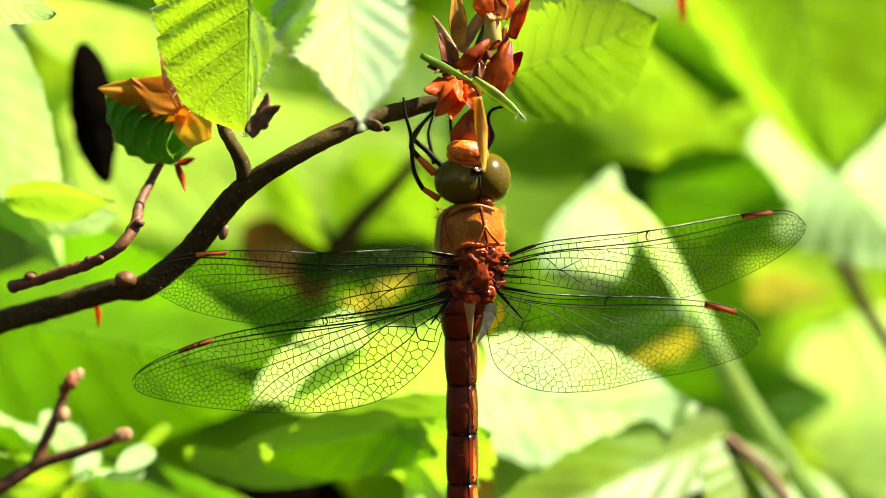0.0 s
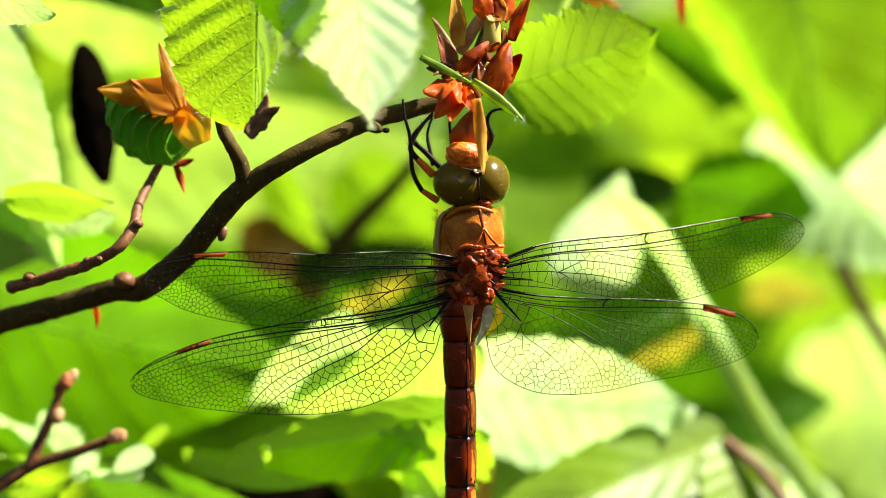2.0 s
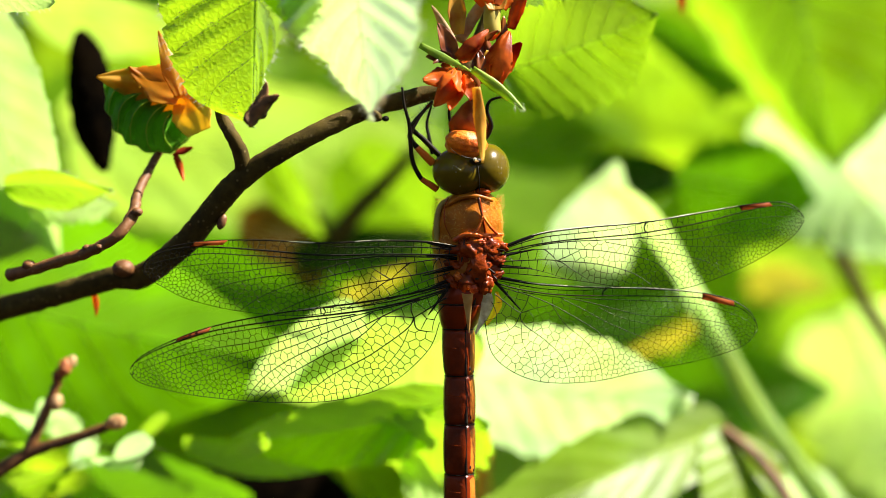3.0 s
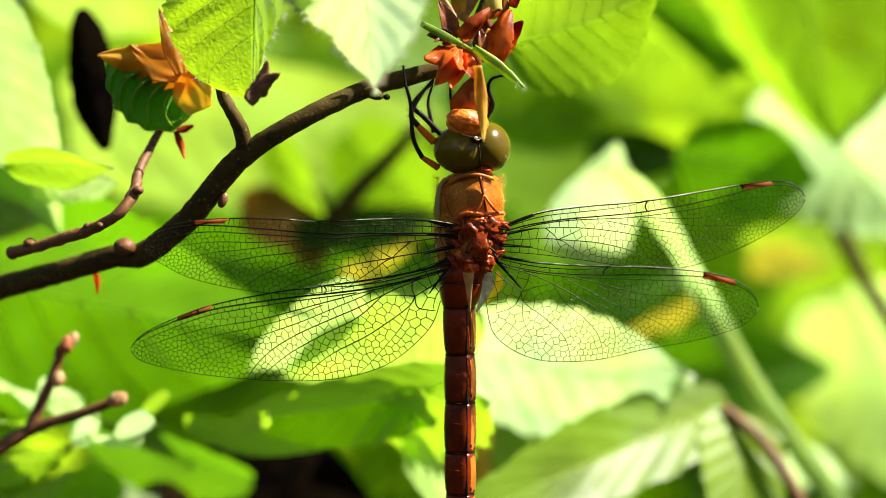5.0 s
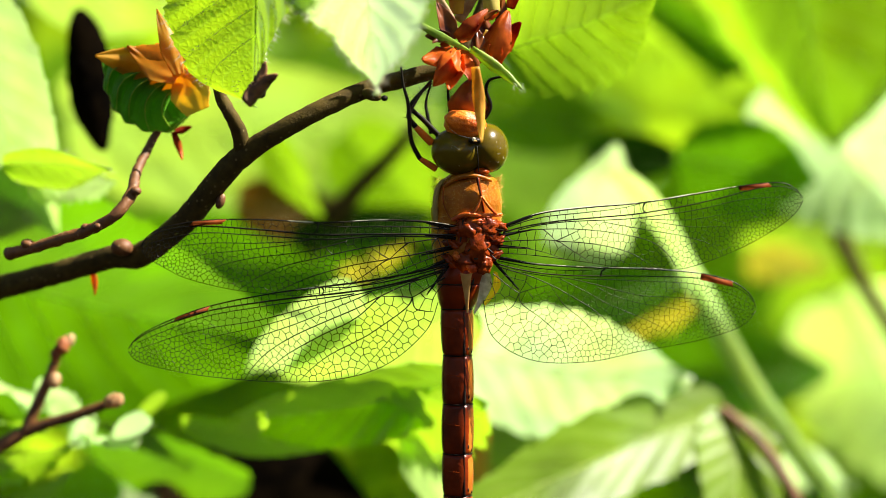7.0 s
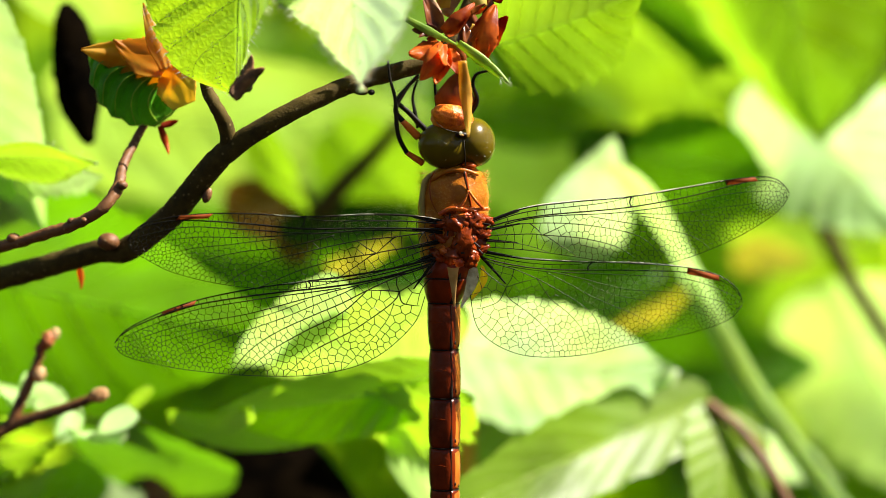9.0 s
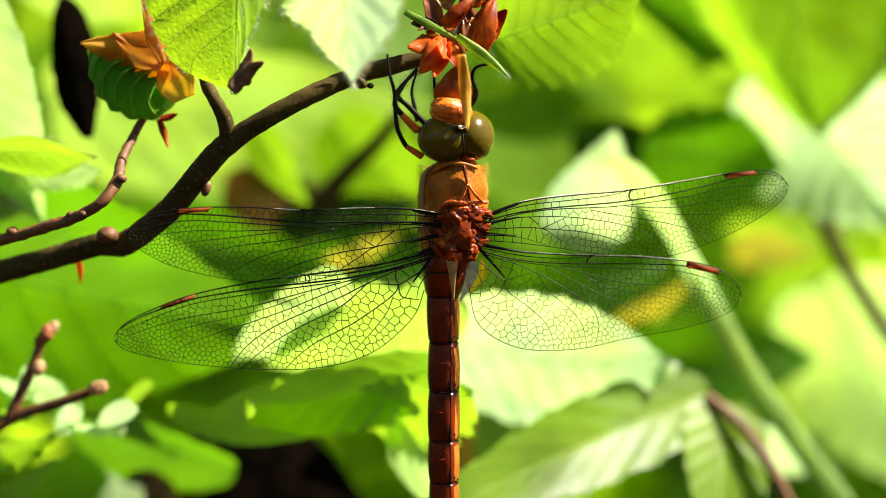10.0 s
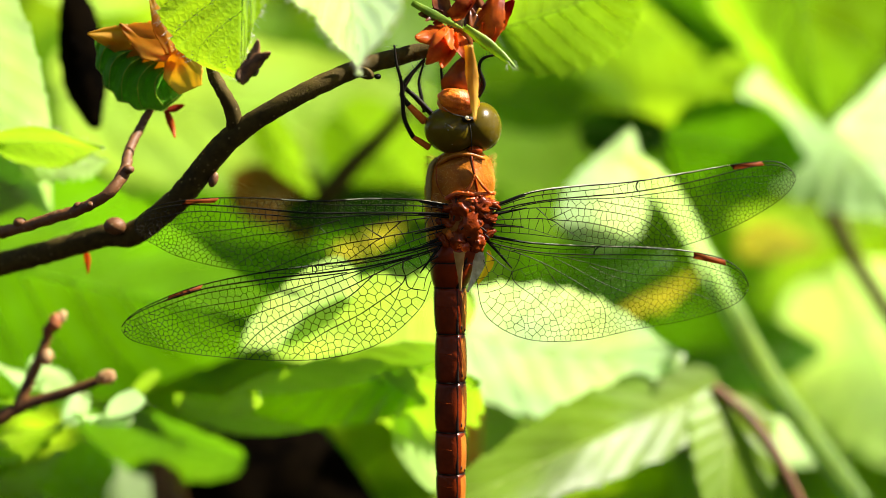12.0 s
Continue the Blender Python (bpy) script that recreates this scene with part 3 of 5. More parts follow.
    ("young_d", (-33.75, 19.00, -19.46), (-37.74, 25.00, -24.35), 2.23, LEAF_WHITE, 0, "crumpled leaf paled as by sun low in the shrub", dict(face=BACKLIT, seed=63, wave=0.2, teeth=0.3, fold=0.2)),
    ("young_e", (-35.61, 22.00, -21.56), (-30.05, 21.00, -23.32), 2.42, LEAF_WHITE, 0, "crumpled leaf paled as by sun low in the shrub", dict(face=BACKLIT, seed=64, wave=0.2, teeth=0.3, fold=0.1)),
    ("young_f", (-46.13, 24.00, -19.50), (-39.77, 23.00, -22.59), 3.20, LEAF_FRESH, 0, "crumpled yellow-green young leaf low in the shrub", dict(face=BACKLIT, seed=65, wave=0.2, teeth=0.3, fold=0.2)),
    ("young_g", (-46.39, 27.00, -26.77), (-35.84, 21.00, -23.21), 3.10, LEAF_FRESH, 0, "crumpled yellow-green young leaf low in the shrub", dict(face=BACKLIT, seed=66, wave=0.2, teeth=0.3, fold=0.2)),
    ("young_h", (-27.88, 26.00, -17.84), (-32.25, 31.00, -21.56), 1.26, LEAF_FRESH, 0, "narrow young leaf beside the budding twig", dict(fold=0.0, wave=0.03, bend=0.02, face=BACKLIT, seed=67)),
    ("young_i", (-28.54, 20.00, -19.41), (-33.30, 25.00, -22.63), 2.23, LEAF_WHITE, 0, "narrow young leaf beside the budding twig", dict(fold=0.0, wave=0.03, bend=0.02, face=BACKLIT, seed=68)),
    ("young_j", (-53.94, 43.00, -32.15), (-35.63, 43.00, -33.42), 8.24, LEAF_FRESH, 0, "yellow-green leaf low in the shrub", dict(face=BACKLIT, seed=69, wave=0.2, teeth=0.3, fold=0.1)),
    ("small_dark", (-21.31, 60.00, 10.42), (-15.45, 60.00, -0.62), 3.88, LEAF_MID, 0, "narrow dark green leaf behind the branch", dict(face=(-0.22, -0.85, -0.42), seed=21)),
    ("mid_left", (-57.15, 110.00, 15.58), (1.38, 110.00, 9.55), 19.19, LEAF_LIGHT, 0, "blurred yellow-green leaf far behind the branch", dict(face=BACKLIT, seed=22)),
    ("mid_center", (-14.38, 100.00, 12.48), (2.56, 100.00, -4.88), 8.97, LEAF_MID, 0, "blurred yellow-green leaf behind the thin dark twig", dict(face=(-0.22, -0.88, -0.34), seed=59, wave=0.03)),
    ("mid_right", (26.34, 110.00, 32.79), (46.06, 105.00, 13.58), 9.00, LEAF_FRESH, 0, "blurred yellow-green leaf behind the toothed leaf", dict(face=(-0.28, -0.80, -0.50), seed=23)),
    ("right_roof_b", (51.76, 104.00, 58.06), (69.51, 100.00, 14.13), 16.48, LEAF_MID, 0, "bright green leaf under the hanging leaf", dict(pleat=0.002, wave=0.05, face=(-0.15, -0.85, -0.45), seed=71)),
    ("tent_pale", (16.25, 64.00, -4.50), (19.01, 48.00, 6.68), 7.66, LEAF_WHITE, 0, "pale pointed leaf behind the forewing", dict(face=(-0.15, -0.85, -0.4), seed=73, wave=0.03, fold=0.08, pleat=0.004, teeth=0.1)),
    ("right_back", (63.70, 138.00, 61.31), (80.70, 134.00, 1.98), 22.30, LEAF_FRESH, 0, "blurred yellow-green leaf behind the hanging leaf", dict(face=BACKLIT, seed=74, wave=0.04, pleat=0.003)),
    ("brown_dry", (-27.22, 80.00, 1.21), (-10.16, 80.00, -2.05), 5.57, DRY_LEAF, 0, "withered brown leaf behind the forewing", dict(face=UPRIGHT, seed=24)),
    ("brown_tip", (-19.05, 82.00, -6.81), (-14.69, 82.00, 1.22), 3.88, DRY_LEAF, 0, "narrow withered brown leaf beside the thin dark twig", dict(face=UPRIGHT, seed=70)),
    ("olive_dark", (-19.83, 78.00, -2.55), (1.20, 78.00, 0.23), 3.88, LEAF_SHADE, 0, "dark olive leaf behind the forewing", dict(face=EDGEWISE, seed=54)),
    ("brown_dry_b", (-13.43, 84.00, -8.03), (-4.74, 75.00, -4.74), 2.23, YELLOWED, 0, "yellowed leaf with orange tint behind the forewing", dict(face=BACKLIT, seed=39)),
    ("brown_dry_c", (27.28, 103.00, -18.74), (36.13, 90.00, -11.81), 2.40, YELLOWED, 0, "yellowed leaf with orange tint behind the hind wing", dict(face=BACKLIT, seed=40)),
)
for key, base, tip, width, mat, spin, label, more in ROWS:
    k = 1 + (base[1] + tip[1]) / 2 / 141.8
    SWAY[key] = leaf("leaf", base, tip, width * k, label, mat, spin=spin, group=BEHIND, **more)

# ---------------------------------------------------------------- hanging leaves over the branch
HANG = "leaves hanging over the branch"
SWAY["hang_a"] = leaf("leaf", (-15.50, -4.00, 31.13), (-16.77, -4.00, 9.33), 17.43, "sunlit green leaf with ragged hairy edge and glinting ribs", LEAF_FRESH, face=(-0.45, -0.62, -0.64), fold=0.28, n=130, m=16,
                      hairs=260, glint_needles=420, seed=31, group=HANG, wave=0.03, teeth=0.05, bend=0.03, pleat=0.010,
                      outline=((0, .5, .75, .9, 1, 1, .95, .88, .76, .57, 0), (0, .6, .9, 1, .95, .8, .55, .3, .16, .1, 0)))
SWAY["hang_b"] = leaf("leaf", (-8.19, -13.00, 26.90), (-6.66, -12.00, 9.27), 14.96, "leaf whitened as if sunlit, with a toothed hairy edge", LEAF_WHITE, face=(-0.40, -0.45, -0.80), n=130, m=16,
                      hairs=620, glint_needles=120, seed=32, group=HANG, wave=0.03, teeth=0.09, bend=0.03, pleat=0.009,
                      outline=((0, .6, .85, .97, 1, 1, .78, .5, .36, .15, 0), (0, .6, .85, .97, 1, 1, .98, .85, .6, .25, 0)))
SWAY["hang_c"] = leaf("leaf", (-11.98, -9.00, 28.64), (-12.76, -8.00, 16.42), 9.21, "shaded green leaf with a white hairy edge", LEAF_FRESH, face=BACKLIT, n=100, hairs=420, seed=34,
                      group=HANG, wave=0.04, teeth=0.15, bend=0.03, outline=ROUND)

# ---------------------------------------------------------------- grass and stems behind
def grass():
    pts = curve_points([(18.26, 45.00, 6.07), (20.25, 45.70, 5.06), (22.90, 46.40, 2.32), (25.89, 47.10, -1.74), (30.20, 47.80, -9.66), (35.52, 48.50, -18.80), (41.52, 49.20, -27.03), (46.92, 49.90, -34.01)], 60)
    root = thing("grass_blade", pts[-1], "arched green grass blade behind the wings", "grass")
    bm = bmesh.new()
    uvl = bm.loops.layers.uv.new("UVMap")
    prev = None
    for i, p in enumerate(pts):
        way = (pts[min(i + 1, 59)] - pts[max(i - 1, 0)]).normalized()
        across = way.cross(Vector((-0.55, -0.5, -0.65)).lerp(Vector((0.0, -0.98, -0.12)), min(1, max(0, (i - 28) / 8)))).normalized()
        w = 0.5 + 1.1 * min(1, i / 6) + 0.9 * math.exp(-((i - 16) / 9) ** 2) - 0.3 * min(1, i / 40)
        row = [bm.verts.new(p + across * w * v + Vector((0, -0.5, 0)) * abs(v)) for v in (-1, 0, 1)]
        if prev:
            for k in range(2):
                f = bm.faces.new((prev[k], prev[k + 1], row[k + 1], row[k]))
                for lp, (a, b) in zip(f.loops, ((i - 1, k), (i - 1, k + 1), (i, k + 1), (i, k))):
                    lp[uvl].uv = (a / 59, b / 2)
        prev = row
    own("blade", bm, GRASS, root)
    own("midrib", grow([p + Vector((0, -0.1, 0)) for p in pts[::3]], [0.12, 0.25], 40, 5), RIB, root)
    return root


SWAY["grass"] = grass()


def stem(name, pts, radii, mat, label, category="twig", **more):
    root = thing(name, pts[0], label, category)
    own("stem", grow(pts, radii, 30, 10, **more), mat, root)
    return root


stem("dark_twig", [(-16.22, 70.00, 3.69), (-13.90, 70.00, 0.07), (-10.66, 69.00, 3.67), (-6.00, 67.00, 8.28), (-3.48, 66.00, 11.44)], [0.5, 1.5, 1.1, 0.7], BARK, "thin dark twig behind the dragonfly")
# made-up stem and knot that fill the dark gap behind the bud
GAP_STEM = stem("gap_stem", [(-38.77, 36.00, 21.94), (-37.86, 34.00, 19.59), (-37.16, 33.00, 16.49), (-36.71, 32.00, 13.43), (-36.03, 31.00, 10.40), (-35.00, 30.00, 6.99)], [0.6, 1.8, 2.4, 2.4, 2.0, 0.5], GAP_DARK, "near-black stem standing in for a dark gap", rough=0.06, seed=3)
own("knot", blob((-37.23, 30.00, 15.33), (0.9, 0.8, 1.2)), GAP_DARK, GAP_STEM)
# made-up dark body where a shaded hole opens low between the leaves
stem("hole_filler", [(-29.25, 60.00, -42.70), (-23.73, 60.00, -35.80), (-18.21, 60.00, -34.42), (-9.93, 60.00, -41.32)], [6, 9, 8, 5], GAP_DARK, "near-black shape standing in for a dark hole", "dead wood")
stem("pale_stick", [(-29.76, 50.00, -40.58), (-30.55, 50.00, -34.03), (-31.73, 50.00, -29.44)], [2.2, 2.0, 1.6], BARK_RED, "light brown stick among the leaves", "stick")
stem("brown_stem", [(5.04, 75.00, -41.42), (5.34, 75.00, -31.05), (4.91, 76.00, -19.28)], [1.3, 1.1, 0.8], SCALE_TAN, "orange-brown stem behind the abdomen")
stem("leaf_stalk", [(31.99, 45.00, -21.33), (35.75, 43.00, -24.57), (38.49, 41.00, -28.68), (41.39, 40.00, -34.74)], [0.7, 0.65, 0.7, 0.7], BARK_RED, "reddish stalk of the ribbed leaf")

stem("leaf_stalk", [(13.21, 22.00, 26.93), (11.12, 20.00, 22.45), (8.52, 18.00, 18.90), (5.18, 16.00, 15.16)], [0.5, 0.55, 0.5, 0.4], LEAF_FLAT, "blurred green stalk beside the toothed leaf", "stalk")
stem("dark_twig", [(54.35, 90.00, 0.87), (56.73, 90.00, -3.49), (59.90, 90.00, -9.43), (66.24, 90.00, -18.94)], [0.9, 1.3, 1.2, 1.2], BARK, "dark brown twig behind the wing tips")


def fallen_scale(a, b, w, mat, label):
    root = thing("bud_scale", a, label, "bud scale")
    own("scale", scaled(a, b, w, 20, curl=0.2, hollow=0.5, ragged=0.1, seed=9), mat, root)


fallen_scale((-31.86, 10.00, -5.03), (-31.65, 10.00, -7.21), 0.7, SCALE_RED, "small red bud scale hanging under the branch")
fallen_scale((23.80, 24.00, 26.41), (24.03, 24.00, 22.61), 1.0, SCALE_RED, "small orange bud scale on the hanging leaf")
fallen_scale((13.61, 20.00, 24.94), (17.48, 20.00, 23.95), 1.4, SCALE_TAN, "curled tan bud scale above the toothed leaf")

# ---------------------------------------------------------------- the branch
def branch():
    root = thing("branch", (-45.42, 12.00, -8.36), "dark brown leafy branch with small knots", "branch")
    own("main_stem", grow([(-46.01, 14.00, -8.47), (-41.22, 12.00, -6.78), (-34.97, 10.00, -5.14), (-29.65, 8.00, -3.64), (-26.91, 7.00, -3.41), (-22.78, 5.00, -0.45), (-19.40, 3.00, 3.27), (-17.40, 2.00, 5.21), (-13.86, 1.00, 7.47),
                           (-9.96, 1.00, 9.57), (-6.09, 2.00, 11.35), (-2.18, 3.00, 12.52), (0.79, 3.00, 13.66), (3.79, 4.00, 18.99), (4.82, 5.00, 25.14)],
                          [1.2, 1.15, 1.05, 1.05, 1.1, 1.1, 1.05, 1.0, 0.85, 0.82, 0.78, 0.75, 0.6, 0.55, 0.5], 120, 16, rough=0.05, seed=1), BARK, root)
    own("side_spur", grow([(-17.30, 2.00, 5.46), (-17.28, 1.00, 7.13), (-17.89, 0.00, 8.68), (-18.71, 0.00, 10.13), (-19.34, 0.00, 12.17)], [0.8, 0.66, 0.6, 0.55, 0.4], 18, 10, rough=0.08, seed=2), BARK, root)
    own("knot", blob((-28.39, 6.00, -2.73), (1.0, 0.9, 0.8)), BARK_RED, root, "pale knot on the branch")
    own("knot", blob((-5.91, 0.00, 10.61), (0.9, 0.6, 0.5), (0, 20, 0)), BARK, root)
    own("knot", blob((-4.80, 0.00, 10.32), (0.3, 0.3, 0.25)), BLACK, root)
    own("knot", blob((-19.20, 3.00, 1.44), (0.4, 0.4, 0.7), (0, 20, 0)), BARK_RED, root)
    return root


def bud_twig():
    root = thing("twig", (-38.60, 6.00, -3.23), "thin reddish twig with nodes carrying an opening bud", "twig")
    own("stem", grow([(-38.60, 6.00, -3.38), (-36.33, 5.00, -2.86), (-33.59, 4.00, -2.04), (-30.88, 3.00, -1.24), (-28.21, 2.00, 0.15), (-27.02, 3.00, 2.03), (-26.90, 5.00, 4.06), (-26.31, 6.50, 5.88), (-25.13, 7.00, 8.19)],
                     [0.62, 0.5, 0.55, 0.5, 0.5, 0.52, 0.45, 0.4, 0.35], 50, 10, rough=0.1, seed=4), BARK_RED, root)
    for p, r in (((-26.55, 2.60, 2.27), 0.5), ((-36.58, 5.00, -2.46), 0.6), ((-30.98, 3.00, -0.94), 0.45), ((-29.69, 2.00, -0.84), 0.4)):
        own("node", blob(p, (r, r, r * 0.8)), BARK_RED, root)
    for a, b, w in (((-24.01, 7.00, 7.68), (-23.19, 7.00, 5.14), 14), ((-23.85, 7.00, 7.68), (-22.33, 7.00, 8.19), 14)):
        own("bud_scale", scaled(a, b, w * 0.05, curl=0.4, hollow=0.6), SCALE_RED, root)
    return root


def opening_bud():
    """A young leaf still folded like a fan, its pleats running from the hidden midrib to a scalloped margin, with tan scales peeling off."""
    root = thing("opening_bud", (-25.23, 7.00, 7.68), "opening leaf bud with pleated green leaf and tan scales", "bud")
    heart = curve_points([(-28.08, 7.00, 13.68), (-25.89, 7.00, 13.38), (-23.70, 7.00, 12.51), (-22.58, 7.00, 11.14)], 60)
    margin = curve_points([(-29.91, 7.00, 14.70), (-30.11, 7.00, 12.51), (-29.55, 7.00, 10.63), (-28.58, 7.00, 9.10), (-27.26, 7.00, 8.19), (-25.38, 7.00, 7.68), (-23.50, 7.00, 8.29), (-22.07, 7.00, 10.33)], 200)
    folds = 7.0

    def on(f, r, side=1):
        """A point of the fan: f runs along the margin, r from the midrib to the margin."""
        c, e = heart[min(int(f * 59), 59)], margin[min(int(f * 199), 199)]
        f2 = f + 0.05 * math.sin(math.pi * r)
        w = f2 * folds % 1.0
        crest = 1 - (w / 0.72 if w < 0.72 else (1 - w) / 0.28)
        p = c.lerp(e, r) + (e - c).normalized() * (0.35 * (0.5 - abs(w - 0.5)) * 2 - 0.12) * r ** 6
        p.z += 0.9 * math.sin(math.pi * r) * (1 - f) * 0.6
        p.x -= 0.7 * math.sin(math.pi * r) * (0.3 + 0.7 * f)
        bulge = 3.0 * math.sin(math.pi * (0.12 + 0.78 * r)) * math.sin(math.pi * (0.1 + 0.8 * f)) ** 0.6
        p.y = 7.0 - side * bulge + (1.15 * crest * math.sin(math.pi * min(1, r * 1.1)) ** 0.5 if side > 0 else 0)
        return p
    for side, name in ((1, "pleated_leaf"), (-1, "leaf_back")):
        bm = bmesh.new()
        uvl = bm.loops.layers.uv.new("UVMap")
        n, m = 216, 26
        grid = [[bm.verts.new(on(i / n, j / m, side)) for j in range(m + 1)] for i in range(n + 1)]
        for i in range(n):
            for j in range(m):
                f = bm.faces.new((grid[i][j], grid[i][j + 1], grid[i + 1][j + 1], grid[i + 1][j]))
                for lp in f.loops:
                    lp[uvl].uv = (0.03, 0.8)
        own(name, bm, LEAF_BUD, root, "dark green pleated young leaf" if side > 0 else "")
    for k in range(7):
        # pale vein on the crest of every pleat
        line = []
        for q in range(14):
            r = 0.06 + 0.92 * q / 13
            f = min(max((k + 0.74) / folds - 0.05 * math.sin(math.pi * r), 0.0), 1.0)
            line.append(on(f, r) + Vector((0, -0.03, 0)))
        own("pleat_vein", grow(line, [0.03, 0.06, 0.05], 26, 6), LEAF_FLAT, root)
    own("leaf_margin", grow([on(i / 90, 1.0) for i in range(91)], [0.05, 0.07, 0.05], 120, 5), LEAF_FLAT, root, "pale green scalloped margin")
    own("bud_scale", scaled((-21.79, 4.40, 12.24), (-30.32, 3.60, 14.16), 4.46, -12, curl=0.26, hollow=0.16, ragged=0.15, thick=0.03, n=34, m=20, blunt=0.75, seed=5), SCALE_AMBER, root, "curled amber bud scale")
    own("bud_scale", scaled((-23.02, 4.00, 12.41), (-27.69, 4.40, 15.14), 3.20, 20, curl=0.20, hollow=0.14, ragged=0.15, thick=0.03, n=34, m=20, blunt=0.75, seed=7), SCALE_AMBER, root, "curled amber bud scale")
    own("bud_scale", scaled((-22.96, 3.60, 12.47), (-25.05, 4.20, 18.32), 1.84, 12, curl=-0.08, hollow=0.18, ragged=0.15, thick=0.03, n=34, m=20, blunt=0.75, seed=9), SCALE_AMBER, root, "curled amber bud scale")
    own("bud_scale", scaled((-21.36, 4.20, 9.33), (-23.26, 3.60, 13.67), 3.88, -10, curl=0.12, hollow=0.16, ragged=0.15, thick=0.03, n=34, m=20, blunt=0.75, seed=11), SCALE_AMBER, root, "curled amber bud scale")
    return root


def scale_cluster():
    """The tuft of red bud scales at the branch's tip."""
    root = thing("bud_scale_tuft", (0.29, 0.00, 13.14), "tuft of shiny red-brown bud scales on the branch tip", "bud scales")
    rows = (
        ((1.15, -1.20, 14.08), (-1.62, -2.40, 13.39), 2.13, 25, SCALE_RED),
        ((1.34, -1.60, 13.95), (-0.67, -2.80, 11.17), 2.23, -20, SCALE_RED),
        ((1.34, -2.00, 14.00), (0.71, -3.20, 10.85), 1.94, 20, SCALE_RED),
        ((1.63, -1.60, 13.95), (2.47, -2.80, 11.64), 1.84, -30, SCALE_RED),
        ((1.73, -1.00, 14.01), (3.26, -1.60, 12.89), 1.65, 35, SCALE_BROWN),
        ((1.00, -2.00, 14.14), (-0.19, -3.40, 12.44), 1.45, 50, SCALE_RED),
        ((1.34, -2.20, 14.36), (1.51, -3.60, 12.33), 1.26, -45, SCALE_RED),
        ((1.06, -1.00, 15.26), (-0.34, -1.00, 18.43), 1.65, 15, SCALE_BROWN),
        ((1.35, -0.60, 15.49), (-0.87, -0.40, 19.96), 1.07, -20, BUD_TAN),
        ((1.35, -1.20, 15.33), (3.96, -0.60, 17.91), 1.65, 25, SCALE_RED),
        ((1.53, -1.60, 15.10), (3.17, -1.40, 16.56), 1.26, -35, SCALE_RED),
        ((0.77, -1.40, 15.41), (-1.35, -1.20, 15.52), 1.16, 10, SCALE_BROWN),
        ((4.07, -0.20, 13.41), (3.48, -0.40, 17.54), 2.52, 10, SCALE_BROWN),
        ((4.34, -0.80, 13.25), (5.70, -0.60, 17.81), 2.71, -20, SCALE_RED),
        ((4.83, -0.40, 13.77), (6.78, -0.20, 16.89), 2.13, 35, SCALE_RED),
        ((4.04, -1.20, 13.22), (4.80, -1.40, 15.79), 1.94, -10, SCALE_RED),
        ((5.14, 0.00, 14.59), (5.30, 0.40, 19.20), 1.45, 0, SCALE_BROWN),
        ((3.76, -0.80, 13.64), (2.99, -0.60, 16.27), 1.55, 30, SCALE_BROWN),
        ((4.92, -0.60, 13.37), (4.12, -1.60, 14.81), 1.26, 20, SCALE_RED),
        ((5.94, 0.60, 18.16), (7.61, 1.00, 22.21), 1.45, -30, SCALE_RED),
        ((4.86, 0.40, 19.98), (6.04, 0.60, 22.63), 2.42, 20, SCALE_RED),
        ((3.88, 0.00, 20.11), (3.01, 0.40, 22.50), 1.94, -20, SCALE_RED),
        ((4.64, -0.40, 19.67), (4.46, 0.00, 22.34), 2.23, 10, SCALE_TAN),
        ((1.36, 0.20, 17.62), (1.07, 0.80, 22.47), 1.65, 5, SCALE_TAN),
        ((2.89, -3.00, 12.76), (3.45, -3.60, 6.38), 1.11, 10, SCALE_TAN),
        ((2.26, 1.80, 8.49), (2.63, 0.60, 12.12), 3.68, 0, SCALE_BROWN),
        ((3.03, 1.00, 8.74), (3.01, 0.20, 12.18), 2.13, 25, SCALE_BROWN),
    )
    for i, (a, b, w, spin, mat) in enumerate(rows):
        own("bud_scale", scaled(a, b, w, spin, curl=(-1) ** i * 0.16, hollow=(-1) ** (i // 2) * 0.40, ragged=0.12, n=20, m=12, seed=i, thick=0.035), mat, root)
    # splinters of torn scales between the large ones
    rnd = random.Random(14)
    for k in range(14):
        p = Vector((1.15, -1.20, 14.56) if k < 8 else (4.63, -0.60, 15.98))
        p = p + Vector((rnd.uniform(-1.5, 1.5), rnd.uniform(-1.0, 0.4), rnd.uniform(-1.2, 1.2)))
        way = Vector((rnd.uniform(-1, 1), rnd.uniform(-0.8, 0.4), rnd.uniform(-1, 1))).normalized()
        own("torn_scale", scaled(p, p + way * rnd.uniform(0.8, 1.5), rnd.uniform(0.35, 0.7), rnd.uniform(-60, 60), curl=rnd.uniform(-0.3, 0.3), hollow=rnd.uniform(-0.5, 0.5), ragged=0.5,
                                 seed=40 + k, thick=0.03, n=10, m=6), rnd.choice((SCALE_RED, SCALE_BROWN, SCALE_TAN)), root)
    own("petiole", grow([(4.38, 0.50, 17.75), (4.28, 0.50, 19.02), (4.39, 1.00, 20.55), (4.72, 2.00, 23.64)], [0.72, 0.75, 0.72, 0.75], 16, 12, rough=0.04), PETIOLE, root, "pale green-orange petiole")
    own("twig_stub", grow([(1.52, 1.50, 17.19), (2.65, 1.80, 19.19), (3.83, 2.00, 20.94)], [0.5, 0.55, 0.5], 16, 10, rough=0.05), BUD_TAN, root, "grey-brown twig stub behind the scales")
    own("stipule", scaled((-1.87, -1.50, 16.45), (2.58, -2.00, 14.14), 0.75, 0, hollow=0.3, curl=0.1, thick=0.04), LEAF_FLAT, root, "narrow green stipule")
